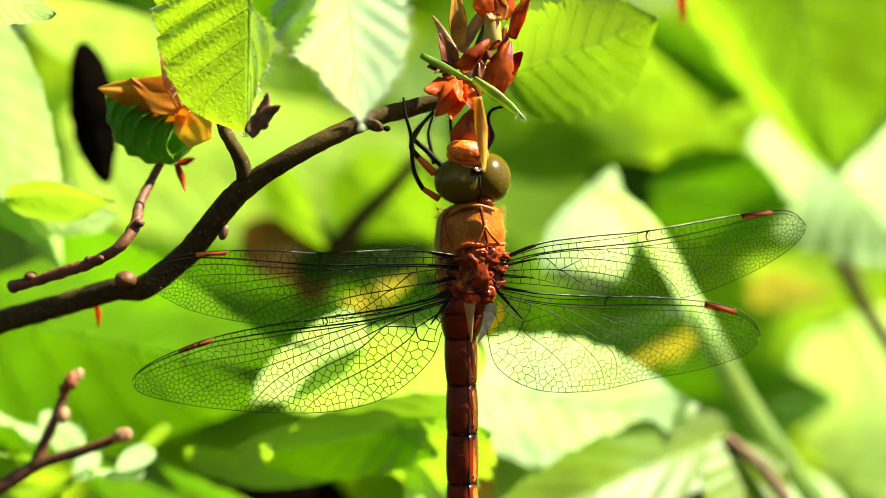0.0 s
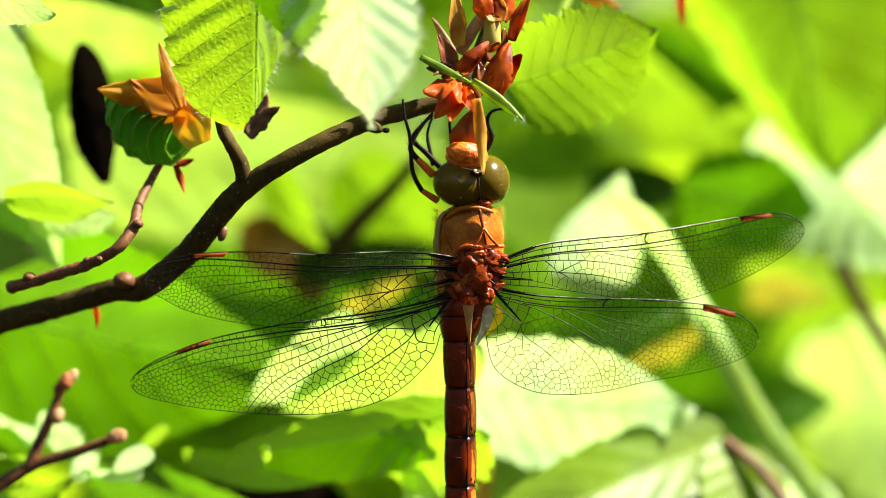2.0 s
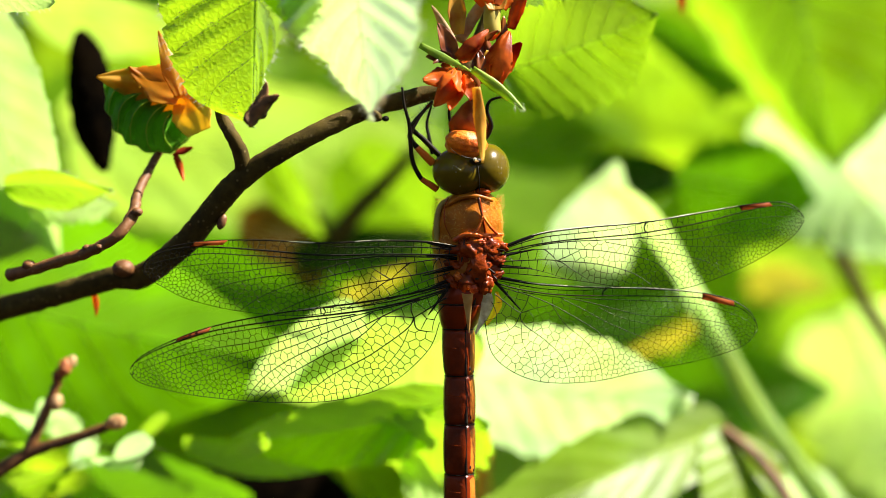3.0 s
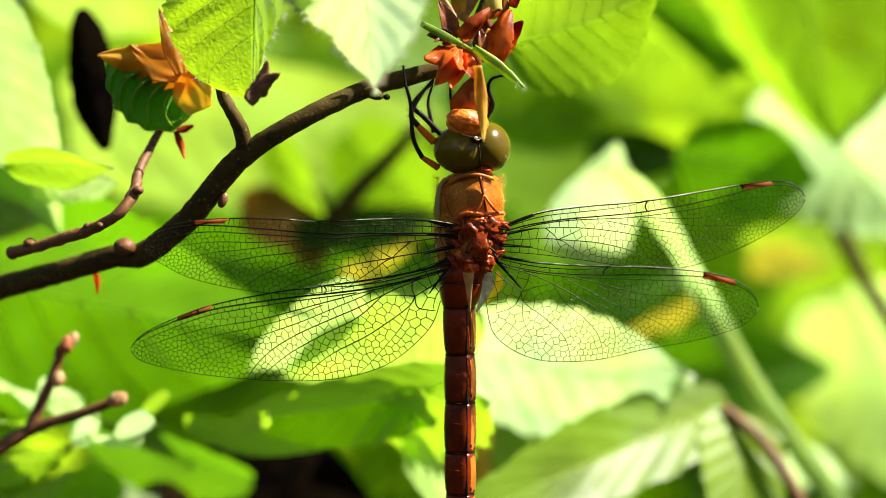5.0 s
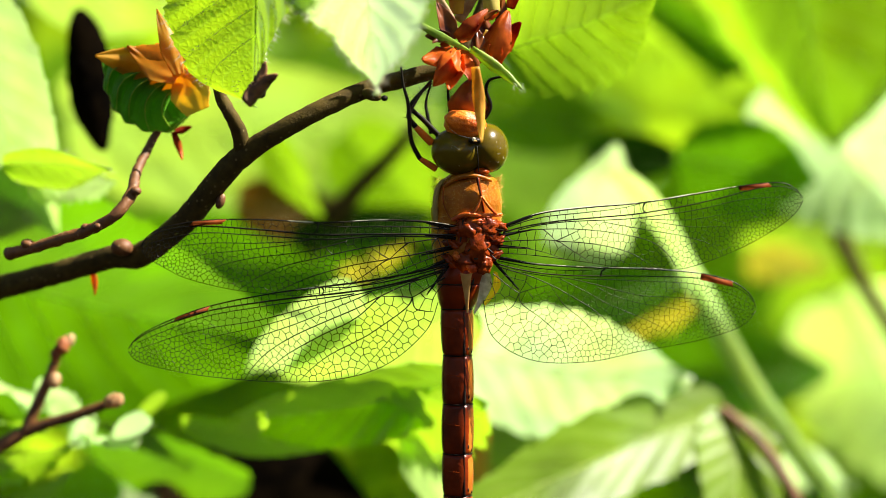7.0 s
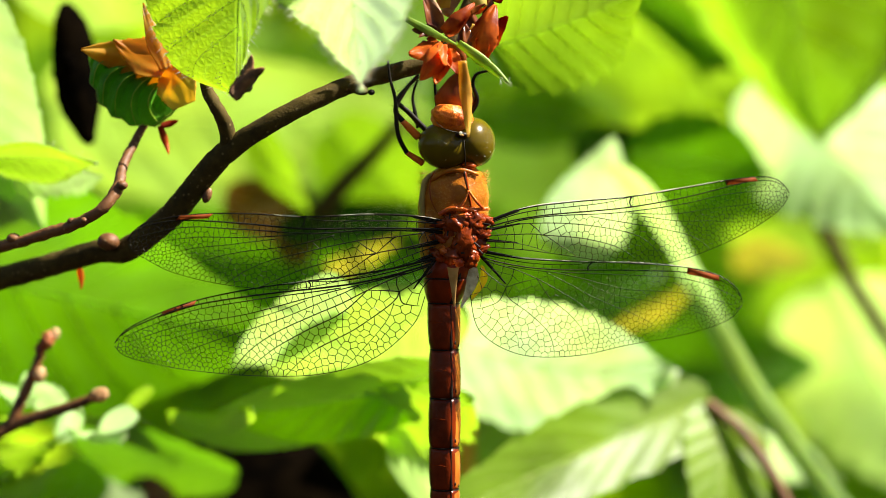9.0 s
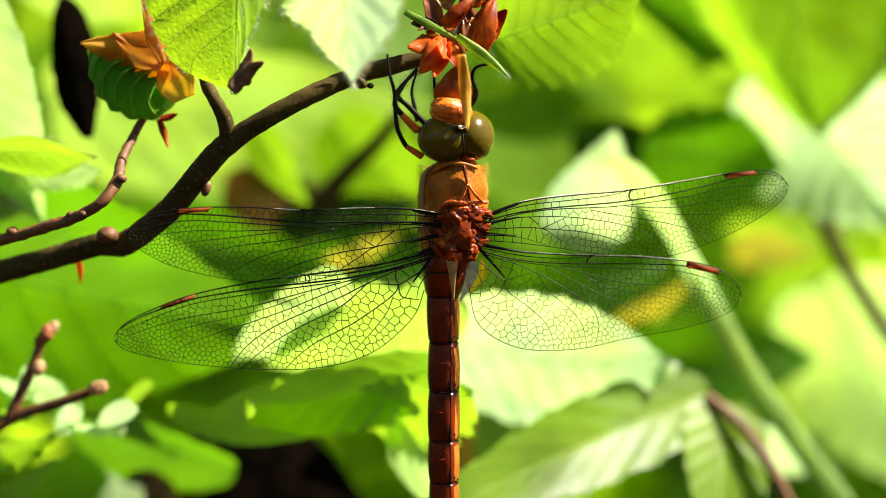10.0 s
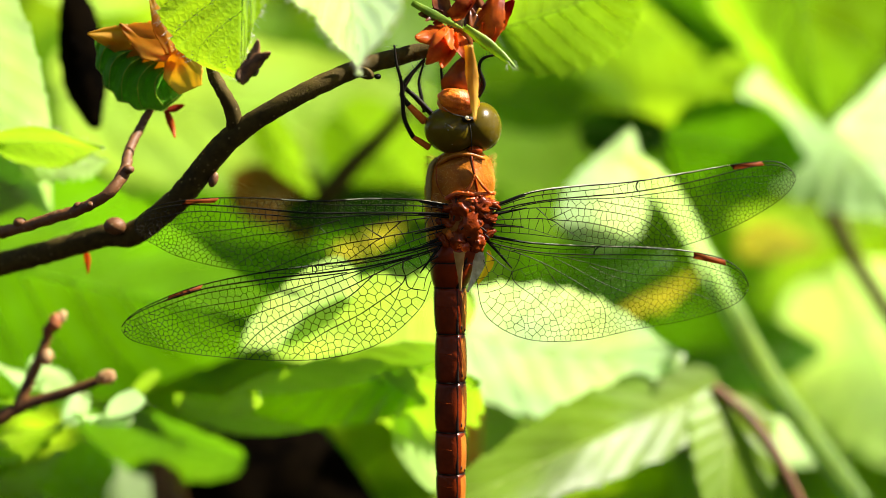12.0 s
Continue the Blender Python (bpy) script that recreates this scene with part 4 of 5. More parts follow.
    own("stipule", scaled((2.58, -2.00, 14.38), (6.96, -2.40, 10.91), 1.0, 20, hollow=0.4, curl=0.12, thick=0.04, ragged=0.3), LEAF_FLAT, root, "narrow green stipule")
    bm = bmesh.new()
    for k in range(14):
        p = Vector((6.58, -2.30, 11.25)) + Vector((rnd.uniform(-0.5, 0.5), rnd.uniform(-0.3, 0.3), rnd.uniform(-0.3, 0.3)))
        hair(bm, p, p + Vector((rnd.uniform(-0.2, 0.7), rnd.uniform(-0.4, 0.4), rnd.uniform(-1.0, -0.3))), 0.011)
    tagged(own("stipule_hairs", bm, HAIR, root), kind="stuff")
    return root


branch()
bud_twig()
opening_bud()
scale_cluster()


def dry_scale():
    root = thing("dry_bud_scale", (-15.62, -5.00, 9.40), "withered dark brown bud scale", "bud scale")
    own("scale", scaled((-16.09, -5.00, 9.49), (-13.42, -5.50, 11.88), 1.6, 30, curl=0.3, hollow=0.5, ragged=0.5, seed=5), DRY, root)
    own("scale", scaled((-15.24, -5.00, 10.57), (-14.50, -5.00, 12.95), 1.2, -20, curl=0.2, hollow=0.5, ragged=0.5, seed=6), DRY, root)


dry_scale()


def budding_twig():
    root = thing("budding_twig", (-45.96, 17.50, -24.99), "reddish forked twig with small round buds", "twig")
    own("stem", grow([(-45.96, 17.50, -24.45), (-42.69, 17.50, -22.92), (-38.88, 17.50, -20.75), (-34.85, 16.50, -19.43), (-30.76, 15.50, -17.90)], [0.8, 0.75, 0.6, 0.5, 0.45], 24, 10, rough=0.06), BARK_RED, root)
    own("stem", grow([(-39.42, 17.50, -21.07), (-38.33, 17.50, -18.46), (-37.24, 17.50, -16.01), (-36.05, 17.50, -12.74)], [0.6, 0.55, 0.5, 0.4], 20, 10, rough=0.08), BARK_RED, root)
    for p, r, lean, mat in (((-30.33, 14.70, -17.65), 0.72, 70, BUD_TAN), ((-35.69, 16.90, -12.64), 0.68, 15, BUD_RED), ((-35.09, 17.10, -12.11), 0.5, 25, BUD_TAN), ((-36.42, 17.00, -13.52), 0.5, -10, BUD_RED), ((-36.45, 16.90, -16.00), 0.6, 20, BUD_TAN)):
        bm = bmesh.new()
        ball(bm, p, (r, r, r * 1.35), (0, lean, 0), 24, 16, dent=lambda c: 1 + 0.16 * noise.noise(c * 2.3 + Vector((r * 30, 0, 0))) + 0.05 * math.sin(9 * c.z + 3 * math.atan2(c.y, c.x)))
        own("bud", bm, mat, root)
    return root


SWAY["low_twig"] = budding_twig()

# ---------------------------------------------------------------- the dragonfly
# Long veins as (along the wing, across it from the front edge), and their radius
FORE_VEINS = (
    (((0, .10), (.2, .10), (.35, .07), (.46, .0)), .05), (((0, .25), (.2, .22), (.45, .16), (.6, .14), (.75, .11), (.85, .075), (.97, .08)), .07),
    (((.05, .30), (.2, .25), (.35, .24), (.5, .22), (.65, .22), (.8, .22), (.95, .36)), .05), (((.45, .24), (.6, .33), (.75, .38), (.9, .52)), .034),
    (((.5, .31), (.62, .43), (.74, .55), (.84, .74)), .03), (((.33, .28), (.48, .42), (.6, .54), (.69, .70), (.75, .93)), .036),
    (((.05, .34), (.13, .38), (.25, .40), (.4, .48), (.5, .60), (.57, .80), (.61, 1.0)), .044), (((.17, .64), (.3, .66), (.41, .74), (.48, .88), (.52, 1.0)), .042),
    (((0, .58), (.08, .62), (.17, .64), (.22, .80), (.28, .98)), .05), (((.13, .38), (.15, .50), (.17, .64)), .05), (((.17, .64), (.21, .52), (.25, .40)), .045),
    (((0, .78), (.06, .82), (.13, .90), (.19, .99)), .036), (((.05, .30), (.055, .45), (.05, .60)), .045))
HIND_VEINS = (
    (((0, .05), (.2, .05), (.32, .035), (.39, .0)), .05), (((0, .12), (.2, .105), (.4, .085), (.6, .075), (.74, .06), (.86, .055), (.97, .06)), .07),
    (((.3, .12), (.4, .12), (.58, .13), (.77, .14), (.95, .24)), .045), (((.1, .14), (.27, .13), (.4, .18), (.5, .24), (.6, .29), (.72, .31), (.85, .36), (.95, .50)), .042),
    (((.4, .20), (.5, .30), (.6, .37), (.72, .44), (.82, .54), (.89, .70)), .03), (((.25, .14), (.37, .25), (.47, .36), (.56, .45), (.66, .56), (.75, .71), (.80, .88)), .036),
    (((0, .17), (.07, .16), (.13, .16), (.23, .22), (.34, .32), (.43, .42), (.52, .56), (.59, .76), (.63, 1.0)), .05),
    (((.23, .22), (.32, .40), (.41, .52), (.50, .68), (.56, .85), (.60, 1.0)), .042), (((.14, .40), (.17, .50), (.27, .58), (.37, .70), (.43, .83), (.48, 1.0)), .044),
    (((0, .36), (.07, .38), (.14, .40)), .055), (((.14, .40), (.145, .58), (.11, .74), (.07, .90)), .046), (((.13, .16), (.14, .28), (.14, .40)), .05),
    (((.14, .40), (.18, .30), (.23, .22)), .046), (((.17, .52), (.21, .68), (.29, .84), (.34, 1.0)), .03), (((0, .55), (.05, .64), (.085, .82)), .04))


def wing(root, name, lead, trail, mark, un, veins, cell, seed, label, vein=None, fine=1.0, glints=()):
    """A wing: film, long veins, a net of cells fitted between them that shrink towards tip and margin, and the coloured mark near the tip."""
    from mathutils import geometry
    rnd = np.random.RandomState(seed)
    vein = vein or BLACK
    A, B = curve_points(lead, 400), curve_points(trail, 400)
    run = [0.0]
    for p, q in zip(A, A[1:]):
        run.append(run[-1] + (q - p).length)
    even = np.interp(np.linspace(0, run[-1], 200), run, np.arange(400))
    A, B = ([c[int(f)].lerp(c[min(int(f) + 1, 399)], f - int(f)) for f in even] for c in (A, B))

    def at(u, v):
        f = min(max(u, 0), 1) * 199
        k = min(int(f), 198)
        return A[k].lerp(A[k + 1], f - k).lerp(B[k].lerp(B[k + 1], f - k), v)
    top = thing(name, lead[0], label, "")
    del top["label"]
    top.parent = root
    top.location = (Vector(lead[0]) * MM) - Vector(root.location)
    tagged(top, label)
    bm = bmesh.new()
    grid = [[bm.verts.new(at(i / 80, j / 14) + Vector((0, 0.04 * math.sin(j * 2.4), 0)) * (1 - i / 80)) for j in range(15)] for i in range(81)]
    for i in range(80):
        for j in range(14):
            bm.faces.new((grid[i][j], grid[i][j + 1], grid[i + 1][j + 1], grid[i + 1][j]))
    film = own("membrane", bm, FILM, top, "clear glossy wing film")
    film.visible_shadow = False
    depth_a, depth_b = Vector(lead[0]), Vector(lead[-1])

    def lay(x, z, lift=-0.03):
        f = (x - depth_a.x) / (depth_b.x - depth_a.x)
        return Vector((x, depth_a.y + (depth_b.y - depth_a.y) * f + lift, z))
    # long veins, the front and the hind edge as lines in the wing's plane
    lines = [np.array([[(p := at(u, v)).x, p.z] for u, v in [(q.x, q.y) for q in curve_points([(a, b, 0) for a, b in pts], 40)]]) for pts, _ in veins]
    lines.append(np.array([[p.x, p.z] for p in A[::4]]))
    lines.append(np.array([[p.x, p.z] for p in B[::4]]))
    P0, P1 = np.concatenate([c[:-1] for c in lines]), np.concatenate([c[1:] for c in lines])
    D1 = P1 - P0

    def nearest(q):
        """Distance to the nearest line, and the point on it."""
        t = np.clip(((q[:, None] - P0) * D1).sum(2) / np.maximum((D1 ** 2).sum(1), 1e-9), 0, 1)
        on = P0 + t[..., None] * D1
        d = np.hypot(*(q[:, None] - on).transpose(2, 0, 1))
        k = d.argmin(1)
        return d[np.arange(len(q)), k], on[np.arange(len(q)), k]

    def crosses(a, b):
        """Whether the straight way from a to b meets a line."""
        r, qp = b - a, P0 - a
        den = r[0] * D1[:, 1] - r[1] * D1[:, 0]
        den = np.where(np.abs(den) < 1e-12, 1e-12, den)
        t, w = (qp[:, 0] * D1[:, 1] - qp[:, 1] * D1[:, 0]) / den, (qp[:, 0] * r[1] - qp[:, 1] * r[0]) / den
        return bool(((t > 0) & (t < 1) & (w >= 0) & (w <= 1)).any())
    # even samples of the film; the fields between the veins are found by spreading over neighbours
    nu, nv = 220, 46
    uv = [(i / nu, (j + 0.5) / nv) for i in range(1, nu) for j in range(nv)]
    pos = np.array([[(p := at(u, v)).x, p.z] for u, v in uv])
    U, V = np.array(uv).T
    size = cell * (1.18 - 0.62 * U ** 0.8 - 0.22 * V * (U > 0.2))
    gap = np.concatenate([nearest(c)[0] for c in np.array_split(pos, 40)])
    sites = []
    for k in np.argsort(rnd.rand(len(pos)) - 0.25 * np.minimum(gap / size, 0.6)):
        if gap[k] < 0.22 * size[k]:
            continue
        q = pos[k]
        if sites:
            d = np.hypot(*(np.array(sites) - q).T)
            near = np.nonzero(d < 0.86 * size[k])[0]
            if any(d[n] < 0.5 * size[k] or not crosses(q, sites[n]) for n in near):
                continue
        sites.append(q)
    sites = np.array(sites)
    # let the cells settle: each centre moves to the middle of its own share of the film
    for _ in range(3):
        pick = pos
        idx = np.concatenate([np.hypot(c[:, None, 0] - sites[:, 0], c[:, None, 1] - sites[:, 1]).argmin(1) for c in np.array_split(pick, 12)])
        count = np.bincount(idx, minlength=len(sites))
        mean = np.stack([np.bincount(idx, pick[:, a], len(sites)) for a in (0, 1)], 1) / np.maximum(count, 1)[:, None]
        sites = np.where(((count > 2) & np.array([not crosses(a, b) for a, b in zip(sites, mean)]))[:, None], mean, sites)
    ring = [Vector((p.x, p.z)) + (Vector((p.x, p.z)) - Vector((at(i / 199, 0.5).x, at(i / 199, 0.5).z))).normalized() * 0.3 for c in (A, B) for i, p in list(enumerate(c))[::3]]
    pts, _, tris, orig, _, _ = geometry.delaunay_2d_cdt([Vector(q) for q in sites] + ring, [], [], 0, 1e-6)
    inside = [min(o) < len(sites) if o else False for o in orig]
    cents, by_edge = [], {}
    for k, (a, b, c) in enumerate(tris):
        p, q, r = pts[a], pts[b], pts[c]
        d = 2 * (p.x * (q.y - r.y) + q.x * (r.y - p.y) + r.x * (p.y - q.y))
        d = d if abs(d) > 1e-9 else 1e-9
        pp, qq, rr = p.length_squared, q.length_squared, r.length_squared
        cents.append(((pp * (q.y - r.y) + qq * (r.y - p.y) + rr * (p.y - q.y)) / d, (pp * (r.x - q.x) + qq * (p.x - r.x) + rr * (q.x - p.x)) / d))
        for e in ((a, b), (b, c), (c, a)):
            by_edge.setdefault(tuple(sorted(e)), []).append(k)
    cents = np.array(cents)
    parted = {e: not (inside[e[0]] and inside[e[1]]) or crosses(np.array(pts[e[0]]), np.array(pts[e[1]])) for e in by_edge}
    snapped = {k for e, ks in by_edge.items() if parted[e] for k in ks}
    foot = np.concatenate([nearest(c)[1] for c in np.array_split(cents, 10)])
    bm = bmesh.new()

    def strut(a, b, r):
        way = (b - a).normalized()
        s = way.cross(Vector((0, 1, 0))).normalized()
        o = way.cross(s)
        ra, rb = ([bm.verts.new(p + (s * math.cos(k * 2.094) + o * math.sin(k * 2.094)) * r) for k in range(3)] for p in (a, b))
        for k in range(3):
            bm.faces.new((ra[k], ra[(k + 1) % 3], rb[(k + 1) % 3], rb[k]))
    span = abs(depth_b.x - depth_a.x)
    for e, ks in by_edge.items():
        if parted[e] or len(ks) != 2:
            continue
        a, b = (foot[k] if k in snapped else cents[k] for k in ks)
        length = math.hypot(*(a - b))
        if 0.03 < length < 2.6:
            strut(lay(*a), lay(*b), fine * (0.027 + 0.014 * max(0, 1 - 1.4 * abs(a[0] - depth_a.x) / span)))
    tagged(own("vein_net", bm, vein, top), kind="stuff")
    for line, (_, r) in zip(lines, veins):
        bm = bmesh.new()
        tube(bm, [lay(*q, -0.05) for q in line[::3]], [r * 1.2 * fine, r * fine, r * 0.6 * fine], 40, 5)
        own("long_vein", bm, vein, top)
    bm = bmesh.new()
    tube(bm, [at(i / 40, 0) for i in range(41)], [0.11, 0.085, 0.07, 0.055, 0.04], 60, 6)
    own("costa", bm, BLACK, top, "dark front edge vein")
    # pale tubes painted as sun glints over stretches of the front edge
    for ua, ub in glints:
        bm = bmesh.new()
        tube(bm, [at(ua + (ub - ua) * i / 16, 0) + Vector((0, -0.06, 0.035)) for i in range(17)], [0.02, 0.065, 0.05, 0.02], 24, 5)
        own("costa_glint", bm, GLINT, top, "painted glint along the front edge")
    bm = bmesh.new()
    tube(bm, [at(i / 40, 1) for i in range(41)], [0.04, 0.03, 0.03], 60, 5)
    own("trailing_vein", bm, vein, top)
    bm = bmesh.new()
    (ua, ub), w = mark, 0.075
    verts = []
    for dy in (-0.08, 0.06):
        verts.append([bm.verts.new(at(u, v) + Vector((0, dy, 0))) for u, v in ((ua, 0.0), (ub, 0.0), (ub + 0.012, w), (ua + 0.012, w))])
    a, b = verts
    bm.faces.new(a), bm.faces.new(b[::-1])
    for k in range(4):
        bm.faces.new((a[k], b[k], b[(k + 1) % 4], a[(k + 1) % 4]))
    bmesh.ops.recalc_face_normals(bm, faces=bm.faces)
    own("pterostigma", bm, STIGMA, top, "red-brown cell near the wing tip")
    low = value_at([v for _, v in veins[1][0]], un / 0.97) * 1.15
    bm = bmesh.new()
    tube(bm, [at(un, 0), at(un - 0.006, low * 0.5), at(un + 0.004, low)], [0.09, 0.06, 0.07], 8, 6)
    own("nodus", bm, BLACK, top)
    return top


def dragonfly():
    root = thing("dragonfly", (2.60, -1.00, 11.36), "red-brown darter dragonfly clinging to bud scales, wings spread", "dragonfly")
    # thorax: rings of x, y, z, half width, half depth, twist
    def ring(p, w, d, twist=20):
        return (p[0], p[1], p[2], w, d, twist)
    bm = bmesh.new()
    loft(bm, smooth_rings([ring((2.76, 2.20, 4.38), 1.0, 1.0), ring((2.66, 2.40, 3.89), 1.8, 1.8), ring((2.52, 2.60, 3.31), 2.5, 2.35), ring((2.42, 2.70, 2.52), 2.85, 2.7), ring((2.37, 2.80, 1.53), 3.0, 2.9), ring((2.33, 3.00, 0.05), 3.05, 3.0),
                           ring((2.23, 3.10, -1.93), 2.95, 3.0), ring((2.08, 3.00, -3.91), 2.6, 2.7), ring((1.78, 2.90, -5.49), 1.9, 2.1), ring((1.58, 2.80, -6.62), 1.5, 1.6)], 60), 48, 0.05, 0.05)
    own("thorax", bm, CHITIN, root, "hairy brown thorax")
    own("dorsal_ridge", grow([(3.19, -0.35, 3.53), (3.48, -0.20, 2.23), (3.78, 0.00, 0.78), (3.83, 0.20, 0.05)], [0.18, 0.10, 0.12], 14, 6), CHITIN_WINE, root)
    own("collar", grow([(0.29, 0.90, 2.78), (1.50, 0.10, 3.54), (2.96, 0.10, 3.73), (4.44, 0.80, 3.36)], [0.15, 0.22, 0.22, 0.15], 16, 8), CHITIN, root)
    own("flank_stripe", grow([(0.29, 1.00, 3.37), (-0.20, 1.20, 2.59), (-0.39, 1.30, 1.03), (-0.29, 1.40, -0.93)], [0.15, 0.26, 0.28, 0.2], 20, 8), CHITIN_PALE, root, "pale yellow-olive flank stripe")
    own("suture", grow([(0.68, 0.30, 3.64), (0.29, 0.35, 2.72), (0.34, 0.25, 1.26), (0.92, 0.15, 0.05)], [0.03, 0.05, 0.03], 16, 6), CHITIN_WINE, root, "dark shoulder seam")
    own("suture", grow([(3.19, -0.50, 3.62), (3.33, -0.55, 2.70), (3.57, -0.50, 1.88)], [0.06, 0.03], 10, 6), BLACK, root, "dark seam along the back")
    own("front_ridge", grow([(3.57, -0.50, 1.98), (3.19, -0.45, 1.01), (2.61, -0.35, 0.44), (1.36, 0.00, 0.15)], [0.10, 0.14, 0.12], 14, 6), FACE, root)
    own("front_ridge", grow([(3.57, -0.50, 1.98), (4.26, -0.30, 1.02), (4.86, 0.30, 0.44)], [0.10, 0.14, 0.12], 14, 6), FACE, root)
    own("back_plate", grow([(1.07, 0.10, -0.10), (2.22, -0.30, 0.44), (3.58, -0.20, 0.34), (5.31, 0.80, 0.44)], [0.18, 0.22, 0.2, 0.18], 20, 8), FACE, root)
    # wing root plates
    rnd = random.Random(8)
    def plate(p, radii, lean, seed, mat=CHITIN_WINE):
        shift = Vector((seed * 3.7, seed * 1.3, 0))
        own("wing_root_plate", blob(p, radii, (0, lean, 0), 28, 20, dent=lambda c: 1 + 0.34 * noise.noise(c * 1.9 + shift) + 0.22 * noise.noise(c * 4.8 + shift) + 0.08 * noise.noise(c * 11 + shift)), mat, root)
    plate((3.03, 1.00, -1.81), (2.1, 1.0, 2.0), 0, 20)
    plate((2.83, 1.10, -3.47), (1.7, 1.0, 1.3), 0, 21)
    plate((2.62, 0.10, -0.82), (1.1, 0.7, 0.9), 20, 1)
    plate((4.08, 0.30, -0.68), (0.9, 0.7, 0.8), -25, 2)
    plate((3.20, 0.10, -2.38), (1.0, 0.7, 1.5), 5, 3)
    plate((2.24, 0.40, -3.60), (0.8, 0.8, 0.9), -10, 4)
    plate((3.79, 0.50, -3.84), (0.7, 0.7, 0.8), 10, 5)
    plate((4.97, 0.70, -0.54), (0.9, 0.5, 0.45), 10, 6)
    plate((4.87, 0.70, -1.80), (0.8, 0.5, 0.4), -20, 7)
    plate((4.78, 0.80, -3.12), (0.7, 0.5, 0.4), -35, 8)
    plate((1.36, 0.30, -0.83), (0.9, 0.5, 0.4), -15, 9)
    plate((1.07, 0.50, -2.14), (0.9, 0.5, 0.4), 20, 10)
    plate((0.88, 0.60, -3.60), (0.8, 0.5, 0.4), 40, 11)
    plate((3.29, -0.20, -0.19), (0.55, 0.4, 0.3), 0, 12, FACE)
    plate((2.04, 0.00, -0.29), (0.5, 0.35, 0.25), 10, 13, FACE)
    for k in range(15):
        x, z = rnd.uniform(1.2, 5.1), rnd.uniform(-4.3, 0.2)
        plate((x, 0.0 + 0.5 * abs(x - 3.1) * 0.6 + rnd.uniform(-0.1, 0.3), z), (rnd.uniform(0.4, 0.8), 0.45, rnd.uniform(0.25, 0.55)), rnd.uniform(-50, 50), 30 + k, rnd.choice((CHITIN_WINE, CHITIN_WINE, CHITIN, FACE)))
    for k in range(9):
        x, z = rnd.uniform(1.4, 4.9), rnd.uniform(-3.8, 0.1)
        own("wing_root_bar", grow([(x, -0.35, z), (x + rnd.uniform(-0.7, 0.7), -0.45, z + rnd.uniform(-0.5, 0.2))], [0.09, 0.05], 6, 6), BLACK, root)
    for a, c in (((1.51, 0.30, -0.92), (-1.16, -0.30, -0.34)), ((1.36, 0.40, -1.65), (-1.26, -0.30, -1.40)), ((1.07, 0.40, -2.48), (-1.55, -0.20, -3.10)), ((0.97, 0.50, -3.36), (-1.65, 0.00, -4.56)), ((0.78, 0.60, -3.94), (-1.07, 0.10, -6.50)),
                 ((5.16, 0.60, -0.68), (8.00, 0.90, 0.24)), ((5.16, 0.60, -1.41), (8.10, 1.00, -0.83)), ((5.07, 0.70, -2.29), (7.86, 1.00, -2.49)), ((4.97, 0.80, -3.27), (7.86, 1.10, -3.76)), ((4.68, 0.90, -3.61), (6.89, 1.10, -6.06))):
        own("wing_root_vein", grow([a, c], [0.17, 0.06], 8, 7), BLACK, root)
    # abdomen: ten rings, (height, middle, half width) where they join
    cuts = ((-3.90, 2.27, 2.22), (-5.68, 1.88, 2.17), (-7.85, 1.53, 1.43), (-11.90, 1.63, 1.31), (-16.14, 1.68, 1.36), (-20.48, 1.68, 1.33), (-24.14, 1.73, 1.28), (-26.85, 1.78, 1.18), (-28.83, 1.78, 1.04), (-30.06, 1.78, 0.84))
    deep = 2.6

    def skin_patch(top, low, a0, a1, f0, f1, proud, n=10, m=8):
        """A thin plate that lies on a ring between two angles and two shares of its length."""
        bm = bmesh.new()
        rows = []
        for i in range(n + 1):
            f = f0 + (f1 - f0) * i / n
            z, x, w = (p + (q - p) * f for p, q in zip(top, low))
            w = w * (0.97 + 0.06 * math.sin(math.pi * f)) + proud * (1 if 0 < i < n else -1)
            rows.append([bm.verts.new((x + w * math.cos(radians(a0 + (a1 - a0) * j / m)), deep + w * 1.05 * math.sin(radians(a0 + (a1 - a0) * j / m)), z)) for j in range(m + 1)])
        for i in range(n):
            for j in range(m):
                bm.faces.new((rows[i][j], rows[i + 1][j], rows[i + 1][j + 1], rows[i][j + 1]))
        return bm
    for i, (top, low) in enumerate(zip(cuts, cuts[1:])):
        bm = bmesh.new()
        rows = []
        for k in range(13):
            f = k / 12
            z, x, w = (p + (q - p) * f for p, q in zip(top, low))
            w *= 0.97 + 0.06 * math.sin(math.pi * f) - 0.035 * max(0, f - 0.9) * 10
            rows.append((x, deep, z, w, w * 1.05, 24))
        loft(bm, rows, 48, 0.05)
        own("abdomen_segment", bm, CHITIN_RED, root, "shiny dark red abdomen ring")
        if i > 1:
            # sunlit right flank and lit left rim are painted by these plates
            own("lit_side", skin_patch(top, low, -61, 30, 0.01, 0.98, 0.045), CHITIN_LIT, root, "orange abdomen side, brightened as if sunlit")
            own("lit_side", skin_patch(top, low, 158, 204, 0.01, 0.98, 0.03), CHITIN_PALE, root, "olive abdomen side, toned as a lit rim")
            for a, f, r in ((-48, 0.84, 0.13), (-25, 0.90, 0.10), (-52, 0.55, 0.07)):
                z, x, w = (p + (q - p) * f for p, q in zip(top, low))
                own("side_mark", blob((x + w * math.cos(radians(a)), deep + w * 1.05 * math.sin(radians(a)), z), (r, r * 0.7, r * 1.5), u=10, v=8), BLACK, root)
        z, x, w = low
        arc = [radians(180 + 15 * q) for q in range(14)]
